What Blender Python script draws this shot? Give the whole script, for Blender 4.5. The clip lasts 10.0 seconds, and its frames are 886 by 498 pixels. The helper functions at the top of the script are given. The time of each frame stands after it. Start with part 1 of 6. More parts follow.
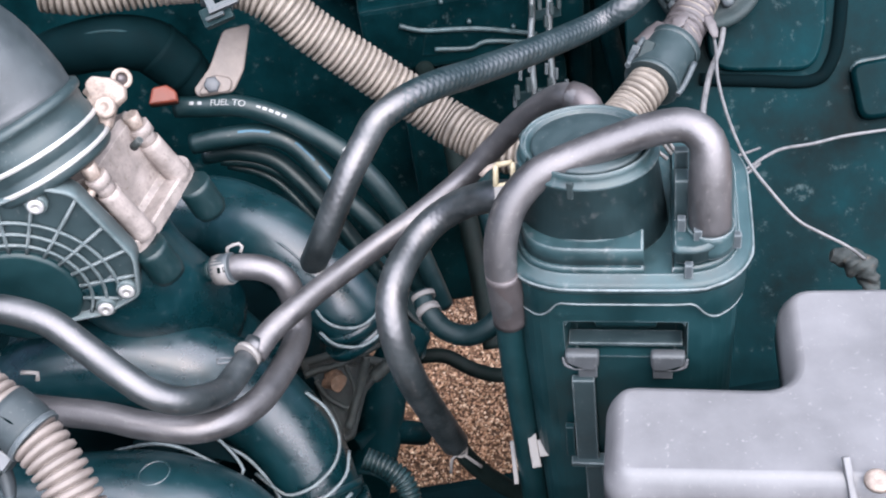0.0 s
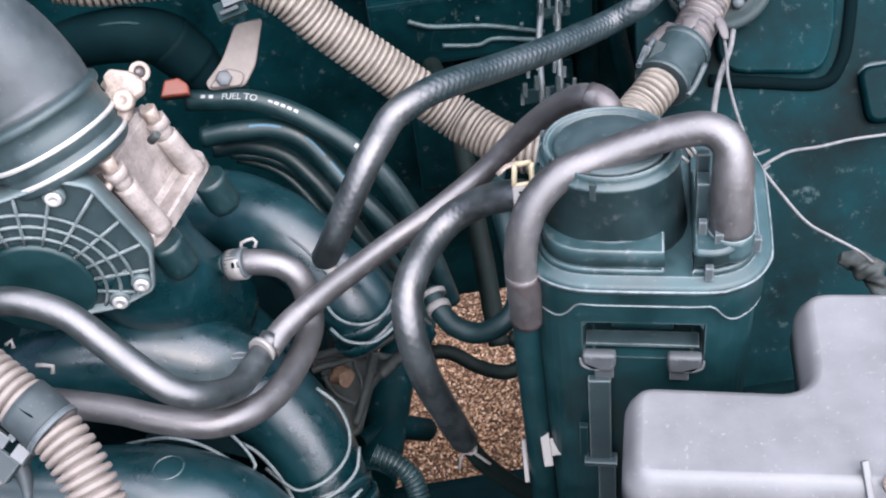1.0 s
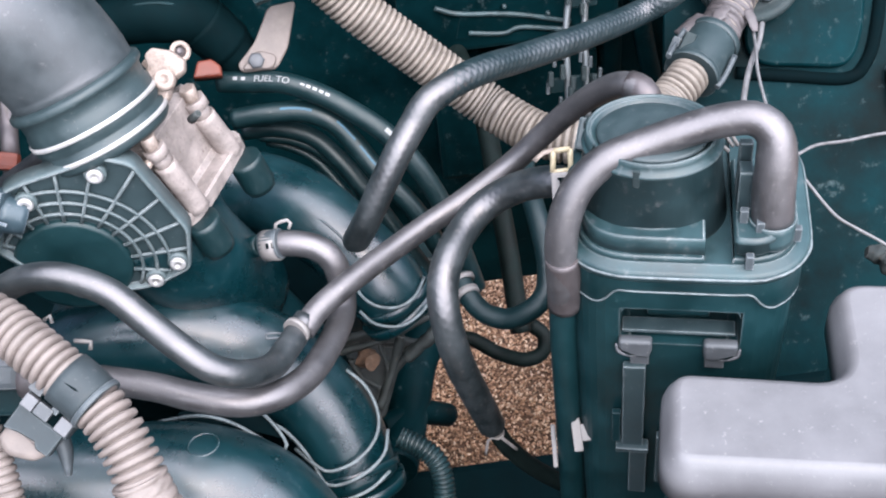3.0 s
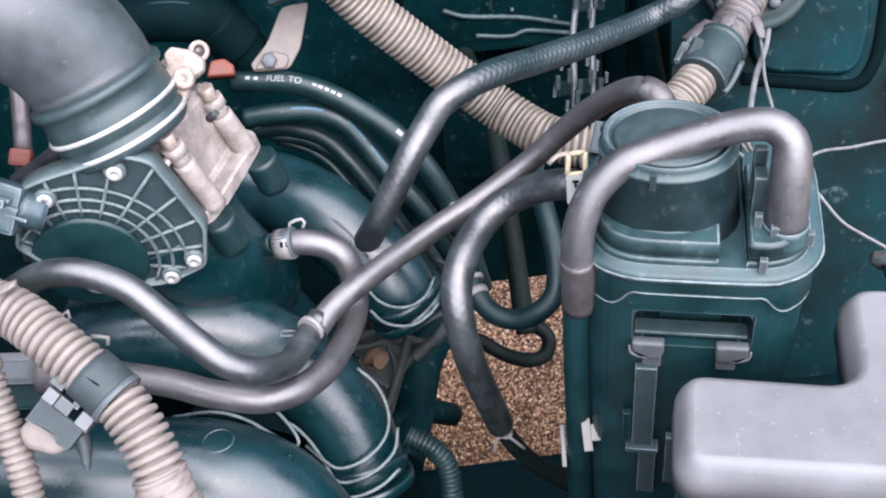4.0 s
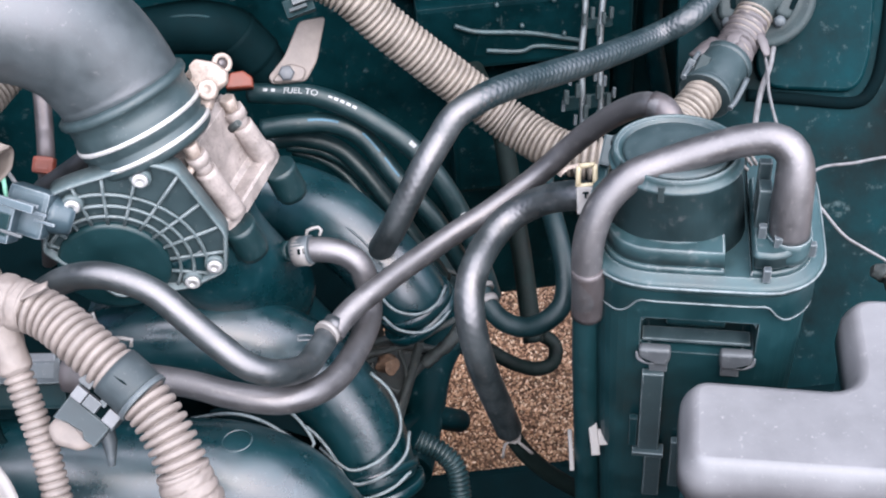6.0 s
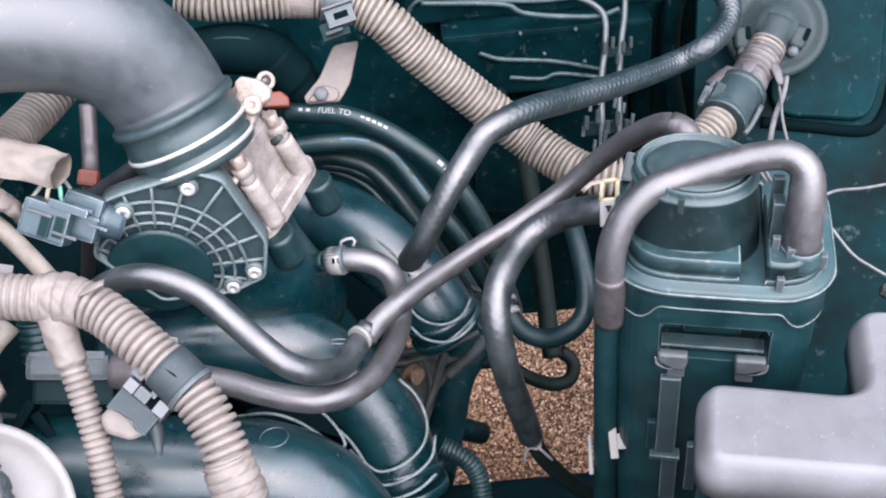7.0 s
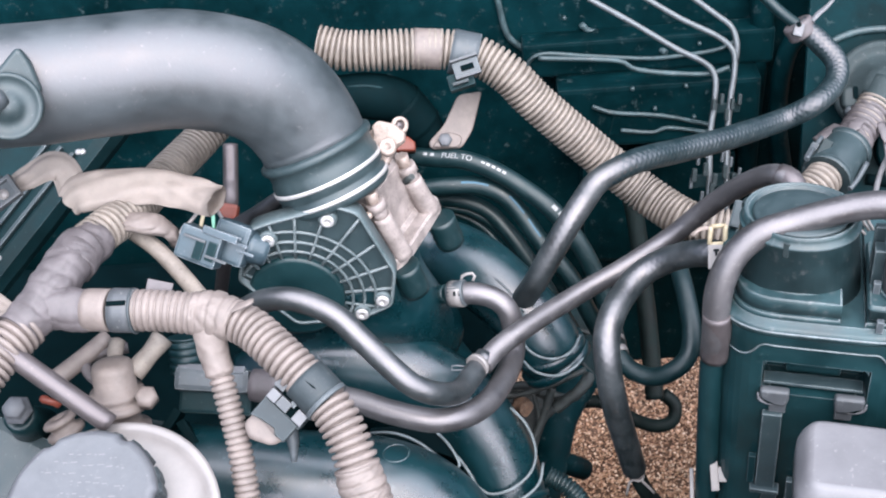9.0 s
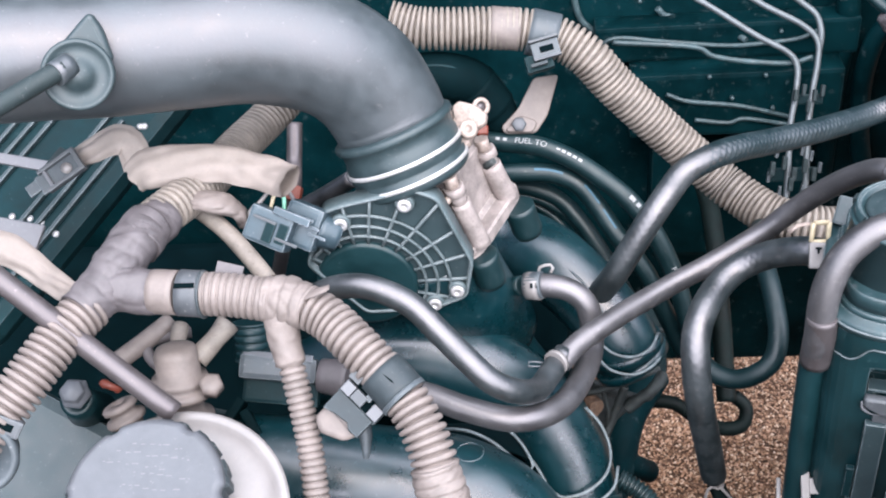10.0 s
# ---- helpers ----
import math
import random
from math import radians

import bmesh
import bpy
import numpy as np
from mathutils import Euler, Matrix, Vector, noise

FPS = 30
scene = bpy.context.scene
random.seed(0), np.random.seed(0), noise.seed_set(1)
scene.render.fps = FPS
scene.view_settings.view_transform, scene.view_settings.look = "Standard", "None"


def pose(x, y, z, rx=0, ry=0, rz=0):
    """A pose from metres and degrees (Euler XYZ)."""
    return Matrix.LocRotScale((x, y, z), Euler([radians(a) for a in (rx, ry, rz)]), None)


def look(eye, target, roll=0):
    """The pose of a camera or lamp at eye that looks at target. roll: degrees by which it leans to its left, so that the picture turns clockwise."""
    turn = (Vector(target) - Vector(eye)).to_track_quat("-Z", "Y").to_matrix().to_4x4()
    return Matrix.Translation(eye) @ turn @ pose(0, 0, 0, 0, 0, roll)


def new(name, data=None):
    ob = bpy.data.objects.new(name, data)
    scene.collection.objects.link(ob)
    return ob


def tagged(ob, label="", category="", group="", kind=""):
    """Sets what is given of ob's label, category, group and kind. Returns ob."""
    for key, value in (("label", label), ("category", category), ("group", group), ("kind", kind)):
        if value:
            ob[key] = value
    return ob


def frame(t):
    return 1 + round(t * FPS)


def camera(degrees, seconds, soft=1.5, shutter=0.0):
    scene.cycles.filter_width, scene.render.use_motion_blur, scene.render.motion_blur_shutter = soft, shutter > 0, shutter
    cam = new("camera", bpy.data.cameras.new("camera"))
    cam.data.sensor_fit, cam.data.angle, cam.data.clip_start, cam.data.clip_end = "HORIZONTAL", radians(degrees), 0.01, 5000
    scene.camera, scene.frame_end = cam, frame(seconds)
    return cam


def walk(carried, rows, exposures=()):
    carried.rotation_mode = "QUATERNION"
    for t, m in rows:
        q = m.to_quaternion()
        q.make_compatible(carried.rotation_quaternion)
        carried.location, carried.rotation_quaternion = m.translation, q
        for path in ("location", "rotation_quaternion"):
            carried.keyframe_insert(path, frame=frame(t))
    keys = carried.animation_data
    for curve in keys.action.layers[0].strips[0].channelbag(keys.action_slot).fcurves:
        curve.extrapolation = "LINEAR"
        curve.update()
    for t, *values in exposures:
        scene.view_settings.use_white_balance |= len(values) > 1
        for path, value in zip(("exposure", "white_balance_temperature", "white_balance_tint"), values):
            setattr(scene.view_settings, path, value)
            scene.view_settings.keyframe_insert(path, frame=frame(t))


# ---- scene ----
cam = camera(42.0, 10.0, soft=2.0)
PATH = [
    (0, (0.0005, -0.0027, 1.3178), (-0.0001, 1.4977, -0.0047), -9.51),
    (0.5, (-0.0100, -0.0009, 1.3192), (-0.0008, 1.4963, -0.0067), -8.82),
    (1, (-0.0190, 0.0006, 1.3237), (0.0013, 1.4909, -0.0100), -8.15),
    (1.5, (-0.0237, -0.0022, 1.3213), (-0.0067, 1.4923, -0.0077), -7.90),
    (2, (-0.0218, -0.0018, 1.3222), (-0.0255, 1.4876, -0.0126), -8.41),
    (2.5, (-0.0328, -0.0020, 1.3240), (-0.0267, 1.4814, -0.0174), -7.76),
    (2.7, (-0.0376, -0.0027, 1.3244), (-0.0266, 1.4792, -0.0188), -7.48),
    (3.8, (-0.0587, -0.0062, 1.3327), (-0.0248, 1.4695, -0.0168), -6.07),
    (4, (-0.0607, -0.0086, 1.3333), (-0.0260, 1.4704, -0.0126), -5.96),
    (4.5, (-0.0630, -0.0146, 1.3327), (-0.0301, 1.4738, -0.0028), -5.91),
    (5, (-0.0637, -0.0184, 1.3368), (-0.0340, 1.4711, 0.0025), -5.93),
    (5.5, (-0.0687, -0.0214, 1.3448), (-0.0310, 1.4639, 0.0060), -5.53),
    (5.7, (-0.0691, -0.0235, 1.3452), (-0.0320, 1.4646, 0.0095), -5.51),
    (6.8, (-0.0806, -0.0622, 1.3627), (-0.0619, 1.4618, 0.0677), -5.14),
    (7, (-0.0860, -0.0740, 1.3648), (-0.0646, 1.4608, 0.0827), -4.91),
    (7.5, (-0.0847, -0.1048, 1.3726), (-0.0899, 1.4534, 0.1187), -5.25),
    (8, (-0.0899, -0.1291, 1.3788), (-0.1298, 1.4549, 0.1584), -5.43),
    (8.5, (-0.0947, -0.1332, 1.3896), (-0.1800, 1.4587, 0.1818), -5.91),
    (9, (-0.1035, -0.1356, 1.3970), (-0.2413, 1.4610, 0.2004), -6.41),
    (9.5, (-0.1193, -0.1254, 1.3930), (-0.2986, 1.4631, 0.1910), -6.40),
    (10, (-0.1454, -0.0981, 1.3715), (-0.3372, 1.4837, 0.1628), -5.92),
]
walk(cam, [(t, look(eye, target, roll)) for t, eye, target, roll in PATH])

# ---- light ----
world = bpy.data.worlds.new("sky")
scene.world = world
world.use_nodes = True
nt = world.node_tree
bg = nt.nodes["Background"]
sky = nt.nodes.new("ShaderNodeTexSky")
sky.sky_type = "NISHITA"
sky.sun_disc = False
sky.sun_elevation = radians(55)
sky.sun_rotation = radians(160)
sky.dust_density = 4.0
nt.links.new(sky.outputs[0], bg.inputs[0])
bg.inputs[1].default_value = 0.09
sun = new("sun", bpy.data.lights.new("sun", "SUN"))
sun.data.energy = 5.0
sun.data.angle = radians(108)
sun.data.color = (0.90, 0.935, 1.06)
sun.matrix_world = look((0.4, -0.75, 2.75), (-0.1, 0.6, 0.7))
scene.view_settings.exposure = 1.48


# ---- materials ----
def material(name, color, rough=0.5, metal=0.0, var=0.2, scale=60.0, bump=0.15, fine=900.0, second=None, spots=0.0, spot_scale=260.0, coat=0.0, spec=0.5, edge=0.0, tint=(1, 1, 1), worn=(0.3, 0.33, 0.34), ior=1.5):
    """Two scales of colour variation, fine bump, optional specks of dust in a second colour, and edges rubbed pale."""
    m = bpy.data.materials.new(name)
    m.use_nodes = True
    t = m.node_tree
    n, l = t.nodes, t.links
    b = n["Principled BSDF"]
    b.inputs["Metallic"].default_value = metal
    b.inputs["Specular IOR Level"].default_value = spec
    b.inputs["IOR"].default_value = ior
    b.inputs["Coat Weight"].default_value = coat
    b.inputs["Coat IOR"].default_value = 1.5 + 0.42 * max(0.0, coat - 0.5) * 2
    b.inputs["Coat Roughness"].default_value = max(0.12, rough - 0.02)
    co = n.new("ShaderNodeTexCoord")
    big = n.new("ShaderNodeTexNoise")
    big.inputs["Scale"].default_value = scale
    big.inputs["Detail"].default_value = 6
    big.inputs["Roughness"].default_value = 0.65
    l.new(co.outputs["Object"], big.inputs["Vector"])
    ramp = n.new("ShaderNodeValToRGB")
    ramp.color_ramp.elements[0].position, ramp.color_ramp.elements[1].position = 0.3, 0.7
    ramp.color_ramp.elements[0].color = (*[c * (1 - var) for c in color], 1)
    ramp.color_ramp.elements[1].color = (*[min(1, c * (1 + var)) for c in color], 1)
    l.new(big.outputs["Fac"], ramp.inputs["Fac"])
    out = ramp.outputs["Color"]
    if second:
        sp = n.new("ShaderNodeTexNoise")
        sp.inputs["Scale"].default_value = spot_scale
        sp.inputs["Detail"].default_value = 8
        sp.inputs["Roughness"].default_value = 0.75
        l.new(co.outputs["Object"], sp.inputs["Vector"])
        r2 = n.new("ShaderNodeValToRGB")
        r2.color_ramp.elements[0].position, r2.color_ramp.elements[1].position = 0.66 - 0.3 * spots, 0.78 - 0.2 * spots
        l.new(sp.outputs["Fac"], r2.inputs["Fac"])
        mix = n.new("ShaderNodeMix")
        mix.data_type = "RGBA"
        l.new(r2.outputs["Color"], mix.inputs[0])
        l.new(out, mix.inputs[6])
        mix.inputs[7].default_value = (*second, 1)
        out = mix.outputs[2]
    b.inputs["Specular Tint"].default_value = (*tint, 1)
    if edge:
        bev = n.new("ShaderNodeBevel")
        bev.samples = 4
        bev.inputs[0].default_value = 0.0016
        geo = n.new("ShaderNodeNewGeometry")
        dot = n.new("ShaderNodeVectorMath")
        dot.operation = "DOT_PRODUCT"
        l.new(bev.outputs[0], dot.inputs[0])
        l.new(geo.outputs["Normal"], dot.inputs[1])
        er = n.new("ShaderNodeMapRange")
        er.inputs[1].default_value, er.inputs[2].default_value = 0.992, 0.88
        er.inputs[3].default_value, er.inputs[4].default_value = 0.0, edge
        l.new(dot.outputs["Value"], er.inputs[0])
        wear = n.new("ShaderNodeMath")
        wear.operation = "MULTIPLY"
        patch = n.new("ShaderNodeMapRange")
        patch.inputs[1].default_value, patch.inputs[2].default_value = 0.35, 0.6
        patch.inputs[3].default_value = 0.25
        l.new(big.outputs["Fac"], patch.inputs[0])
        l.new(er.outputs[0], wear.inputs[0])
        l.new(patch.outputs[0], wear.inputs[1])
        mx = n.new("ShaderNodeMix")
        mx.data_type = "RGBA"
        l.new(wear.outputs[0], mx.inputs[0])
        l.new(out, mx.inputs[6])
        mx.inputs[7].default_value = (*worn, 1)
        out = mx.outputs[2]
    l.new(out, b.inputs["Base Color"])
    rr = n.new("ShaderNodeMapRange")
    rr.inputs[1].default_value, rr.inputs[2].default_value = 0.3, 0.7
    rr.inputs[3].default_value, rr.inputs[4].default_value = max(0.03, rough - 0.12), min(1, rough + 0.14)
    l.new(big.outputs["Fac"], rr.inputs[0])
    l.new(rr.outputs[0], b.inputs["Roughness"])
    f = n.new("ShaderNodeTexNoise")
    f.inputs["Scale"].default_value = fine
    f.inputs["Detail"].default_value = 4
    l.new(co.outputs["Object"], f.inputs["Vector"])
    bp = n.new("ShaderNodeBump")
    bp.inputs["Strength"].default_value = bump
    bp.inputs["Distance"].default_value = 0.00022
    l.new(f.outputs["Fac"], bp.inputs["Height"])
    lump = n.new("ShaderNodeBump")
    lump.inputs["Strength"].default_value = min(1.0, bump * 0.7)
    lump.inputs["Distance"].default_value = 0.0006
    l.new(big.outputs["Fac"], lump.inputs["Height"])
    l.new(lump.outputs[0], bp.inputs["Normal"])
    l.new(bp.outputs[0], b.inputs["Normal"])
    return m


PALE = material("pale_plastic_edge", (0.11, 0.13, 0.137), 0.5, var=0.5, scale=90, second=(0.02, 0.05, 0.055), spots=0.4)
# near-black: the shade inside slots and gaps is put into this colour
GAP = material("gap_shade", (0.0005, 0.004, 0.005), 0.9, spec=0.05)
SEAL = material("dusty_black_seal", (0.02, 0.03, 0.032), 0.6, spec=0.25, second=(0.1, 0.11, 0.11), spots=0.25, bump=0.3)
CREST = material("pale_clip_lug", (0.1, 0.102, 0.11), 0.5, second=(0.35, 0.33, 0.32), spots=0.2)
BAND = material("clamp_band_steel", (0.5, 0.485, 0.48), 0.45, metal=0.5, var=0.2)
CLIPLIGHT = material("pale_grey_clip_plastic", (0.055, 0.060, 0.066), 0.55, second=(0.25, 0.24, 0.23), spots=0.2, edge=0.25)
PLASTIC = material("black_plastic", (0.003, 0.020, 0.0235), 0.42, spec=0.35, coat=0.15, var=0.4, scale=26, second=(0.05, 0.085, 0.09), spots=0.15, spot_scale=190, bump=0.2, edge=0.25)
PLASTIC_DULL = material("dull_black_plastic", (0.017, 0.031, 0.035), 0.5, coat=0.1, second=(0.13, 0.14, 0.14), spots=0.2, bump=0.25, edge=0.6)
MANIFOLD = material("manifold_plastic", (0.001, 0.019, 0.024), 0.30, coat=0.05, spec=0.55, ior=1.6, var=0.4, scale=22, second=(0.045, 0.072, 0.08), spots=0.27, spot_scale=150, bump=0.35, edge=0.3, tint=(1, 0.94, 0.97))
INTAKE = material("intake_plastic", (0.036, 0.046, 0.051), 0.44, spec=0.5, ior=1.75, var=0.3, scale=30, second=(0.13, 0.13, 0.135), spots=0.19, spot_scale=200, bump=0.4, fine=420, edge=0.2, tint=(1, 0.92, 0.95))
RUBBER = material("rubber_hose", (0.012, 0.018, 0.020), 0.42, spec=0.72, ior=1.8, var=0.45, scale=40, second=(0.10, 0.092, 0.09), spots=0.26, spot_scale=260, bump=0.7, fine=420, tint=(1, 0.925, 0.945))
RUBBER_WORN = material("worn_rubber", (0.031, 0.031, 0.033), 0.44, spec=0.72, ior=1.8, var=0.4, scale=36, second=(0.12, 0.112, 0.11), spots=0.3, spot_scale=240, bump=0.7, fine=420, tint=(1, 0.925, 0.945))
RUBBER_DARK = material("dark_rubber", (0.0015, 0.014, 0.0165), 0.45, coat=0.2, spec=0.4, second=(0.1, 0.1, 0.1), spots=0.16, bump=0.4)
BRAID = material("braided_rubber", (0.003, 0.014, 0.017), 0.44, spec=0.6, ior=1.7, second=(0.11, 0.105, 0.105), spots=0.16, bump=0.4, fine=700, tint=(1, 0.92, 0.95))
LOOM = material("dusty_loom", (0.172, 0.147, 0.126), 0.62, var=0.32, second=(0.09, 0.07, 0.056), spots=0.32, bump=0.3)
LOOM_GREY = material("grey_tape", (0.08, 0.07, 0.073), 0.58, var=0.28, second=(0.07, 0.058, 0.058), spots=0.26, bump=0.4)
LOOM_PALE = material("pale_loom_tape", (0.147, 0.122, 0.111), 0.62, var=0.25, second=(0.12, 0.095, 0.08), spots=0.26, bump=0.35)
SLEEVE = material("cream_sleeve", (0.215, 0.182, 0.162), 0.7, var=0.14, second=(0.17, 0.135, 0.115), spots=0.2, bump=0.45)
ALU = material("cast_aluminium", (0.235, 0.2, 0.187), 0.62, metal=0.2, var=0.4, scale=60, second=(0.11, 0.085, 0.07), spots=0.37, bump=0.9, fine=600, edge=0.6, worn=(0.5, 0.44, 0.41))
ALU_DIRTY = material("dirty_aluminium", (0.022, 0.028, 0.028), 0.7, metal=0.1, var=0.7, second=(0.08, 0.055, 0.04), spots=0.3, bump=0.9, scale=90, edge=0.6, worn=(0.22, 0.215, 0.2))
RUST = material("rusty_bolt", (0.12, 0.07, 0.045), 0.8, var=0.6, scale=200, second=(0.22, 0.18, 0.15), spots=0.35, bump=0.9)
BRASS = material("yellow_zinc", (0.29, 0.235, 0.205), 0.58, metal=0.3, var=0.4, scale=150, second=(0.15, 0.09, 0.06), spots=0.4, spot_scale=400, bump=0.5, edge=0.35, worn=(0.5, 0.43, 0.39))
WHITE = material("white_plastic", (0.175, 0.162, 0.157), 0.45, var=0.1, second=(0.28, 0.24, 0.2), spots=0.15)
CREAM = material("cream_plastic", (0.36, 0.3, 0.2), 0.45, var=0.15, second=(0.3, 0.22, 0.12), spots=0.25)
ORANGE = material("orange_plastic", (0.125, 0.024, 0.012), 0.55, var=0.25, second=(0.2, 0.12, 0.09), spots=0.2)
GREY = material("grey_cap_plastic", (0.075, 0.079, 0.087), 0.52, var=0.18, second=(0.24, 0.235, 0.24), spots=0.16, edge=0.35)
FUSE = material("fuse_box_plastic", (0.118, 0.116, 0.123), 0.44, var=0.2, second=(0.27, 0.26, 0.265), spots=0.19, spot_scale=240, scale=16, bump=0.25)
CONNECTOR = material("blue_grey_connector", (0.032, 0.053, 0.066), 0.42, second=(0.2, 0.2, 0.21), spots=0.2, edge=0.8, worn=(0.36, 0.38, 0.41))
CLIPDARK = material("dark_clip_plastic", (0.026, 0.034, 0.038), 0.55, spec=0.3, second=(0.12, 0.12, 0.12), spots=0.2, edge=0.2)
CLIPGREY = material("grey_clip_plastic", (0.045, 0.055, 0.062), 0.5, second=(0.3, 0.29, 0.29), spots=0.2, edge=0.6)
PANEL = material("painted_bay_panel", (0.0010, 0.0128, 0.0156), 0.5, spec=0.04, var=0.7, scale=9, second=(0.045, 0.068, 0.072), spots=0.27, spot_scale=60, bump=0.35, fine=300, edge=0.3, worn=(0.1, 0.125, 0.13))
# paler than the panel: highlights on pressed edges are put into this colour
EDGE = material("lit_panel_edge", (0.028, 0.05, 0.055), 0.5, var=0.6, scale=40, second=(0.10, 0.12, 0.125), spots=0.3, spot_scale=70)
TUBE = material("brown_grey_tube", (0.048, 0.042, 0.043), 0.42, spec=0.5, ior=1.7, second=(0.15, 0.13, 0.125), spots=0.22, tint=(1, 0.9, 0.93))
RIB = material("worn_cover_plastic", (0.055, 0.078, 0.083), 0.48, coat=0.2, second=(0.17, 0.17, 0.17), spots=0.28, edge=1.0, worn=(0.52, 0.54, 0.55))
LID = material("dusty_canister_plastic", (0.014, 0.036, 0.041), 0.46, coat=0.15, var=0.5, scale=24, second=(0.095, 0.105, 0.108), spots=0.31, spot_scale=110, bump=0.35, edge=0.9, worn=(0.42, 0.43, 0.44))
COVER = material("matt_black_cover", (0.003, 0.017, 0.02), 0.55, spec=0.14, var=0.4, scale=24, second=(0.06, 0.09, 0.09), spots=0.16, edge=0.2)
DARK = material("dark_block", (0.001, 0.007, 0.0085), 0.7, spec=0.04, var=0.3, scale=30, second=(0.02, 0.022, 0.022), spots=0.1)
PIPE = material("brake_pipe", (0.095, 0.108, 0.115), 0.45, metal=0.3, var=0.3, second=(0.2, 0.19, 0.18), spots=0.2)
WIRE = material("pale_wire", (0.13, 0.128, 0.132), 0.5, var=0.3, scale=90, second=(0.07, 0.065, 0.065), spots=0.3)
GRIME = material("grimy_black_rubber", (0.004, 0.0085, 0.008), 0.6, spec=0.15, var=0.5, scale=50, second=(0.03, 0.028, 0.023), spots=0.2, bump=0.5)
GREENWIRE = material("green_wire", (0.18, 0.42, 0.30), 0.45, var=0.1)
INK = material("white_print", (0.24, 0.24, 0.24), 0.5, var=0.35, scale=500)
BLUEINK = material("blue_print", (0.022, 0.09, 0.14), 0.5, var=0.4, scale=500)
GRAVEL = material("brown_gravel", (0.14, 0.078, 0.048), 0.85, var=0.4, scale=160, bump=0.6, fine=500)
CHIP = material("gravel_chip", (0.31, 0.158, 0.092), 0.8, var=0.65, scale=90, bump=0.4)
# every chip has a tone of its own
ct = CHIP.node_tree
gi = ct.nodes.new("ShaderNodeNewGeometry")
gr = ct.nodes.new("ShaderNodeValToRGB")
for k, (p, c) in enumerate(((0.0, (0.12, 0.06, 0.034)), (0.4, (0.42, 0.235, 0.14)), (0.75, (0.62, 0.37, 0.23)), (1.0, (0.85, 0.64, 0.46)))):
    e = gr.color_ramp.elements[k] if k < 2 else gr.color_ramp.elements.new(p)
    e.position, e.color = p, (*c, 1)
ct.links.new(gi.outputs["Random Per Island"], gr.inputs["Fac"])
ct.links.new(gr.outputs["Color"], ct.nodes["Principled BSDF"].inputs["Base Color"])



# ---- builders ----
def curve_points(pts, step):
    """Evenly spaced points, with the share of the way, along a smooth line through pts."""
    p = [np.array(q[:3], float) for q in pts]
    p = [2 * p[0] - p[1]] + p + [2 * p[-1] - p[-2]]
    out, where = [], []
    for i in range(1, len(p) - 2):
        for k in range(24):
            s = k / 24
            a, b, c, d = p[i - 1], p[i], p[i + 1], p[i + 2]
            out.append(0.5 * (2 * b + (c - a) * s + (2 * a - 5 * b + 4 * c - d) * s * s + (3 * b - a - 3 * c + d) * s ** 3))
            where.append(i - 1 + s)
    out.append(p[-2])
    where.append(len(pts) - 1)
    out, where = np.array(out), np.array(where)
    run = np.r_[0, np.cumsum(np.linalg.norm(np.diff(out, axis=0), axis=1))]
    n = max(2, int(round(run[-1] / step)))
    at = np.linspace(0, run[-1], n + 1)
    return np.array([np.interp(at, run, out[:, k]) for k in range(3)]).T, np.interp(at, run, where), at


def tube(bm, pts, rad, seg=16, step=0.005, ring=0.0, pitch=0.005, caps=True, squash=1.0, wrinkle=0.0, weave=0.0, coarse=90.0, crease=0.0):
    """A swept tube; rad is one radius or one for each point of pts. ring: depth of moulded corrugations, as a share of the radius."""
    if ring:
        step = pitch / 8
    path, where, at = curve_points(pts, step)
    rads = np.interp(where, range(len(pts)), rad) if isinstance(rad, (list, tuple)) else np.full(len(path), rad)
    tang = np.gradient(path, axis=0)
    tang /= np.linalg.norm(tang, axis=1)[:, None]
    side = np.cross(tang[0], (0, 0, 1.0))
    if np.linalg.norm(side) < 0.05:
        side = np.cross(tang[0], (0, 1.0, 0))
    rows = []
    for k, (c, t, r) in enumerate(zip(path, tang, rads)):
        side = side - t * side.dot(t)
        side /= np.linalg.norm(side)
        up = np.cross(side, t)
        if ring:
            ph = (at[k] / pitch) % 1.0
            r = r * (1 - ring * (0.5 - 0.5 * math.cos(2 * math.pi * ph)) ** 4)
        row = []
        for j in range(seg):
            a = 2 * math.pi * j / seg
            q = r
            if wrinkle:
                q = r * (1 + wrinkle * noise.noise(Vector((c[0] * coarse + math.cos(a) * 1.3, c[1] * coarse + math.sin(a) * 1.3, c[2] * coarse))))
            if crease:
                fold = noise.noise(Vector((c[0] * 62 + math.cos(a + at[k] * 60) * 0.9, c[1] * 62 + math.sin(a + at[k] * 60) * 0.9, c[2] * 62)))
                q *= 1 - crease * math.exp(-(fold / 0.045) ** 2)
            if weave:
                q = r * (1 + weave * max(math.sin(7 * a + at[k] * 1000), math.sin(7 * a - at[k] * 1000)))
            row.append(bm.verts.new(c + side * (q * math.cos(a)) + up * (q * squash * math.sin(a))))
        rows.append(row)
    for a, b in zip(rows[:-1], rows[1:]):
        for j in range(seg):
            f = bm.faces.new((a[j], b[j], b[(j + 1) % seg], a[(j + 1) % seg]))
            f.smooth = True
    if caps:
        bm.faces.new(rows[0][::1])
        bm.faces.new(rows[-1][::-1])
    return bm


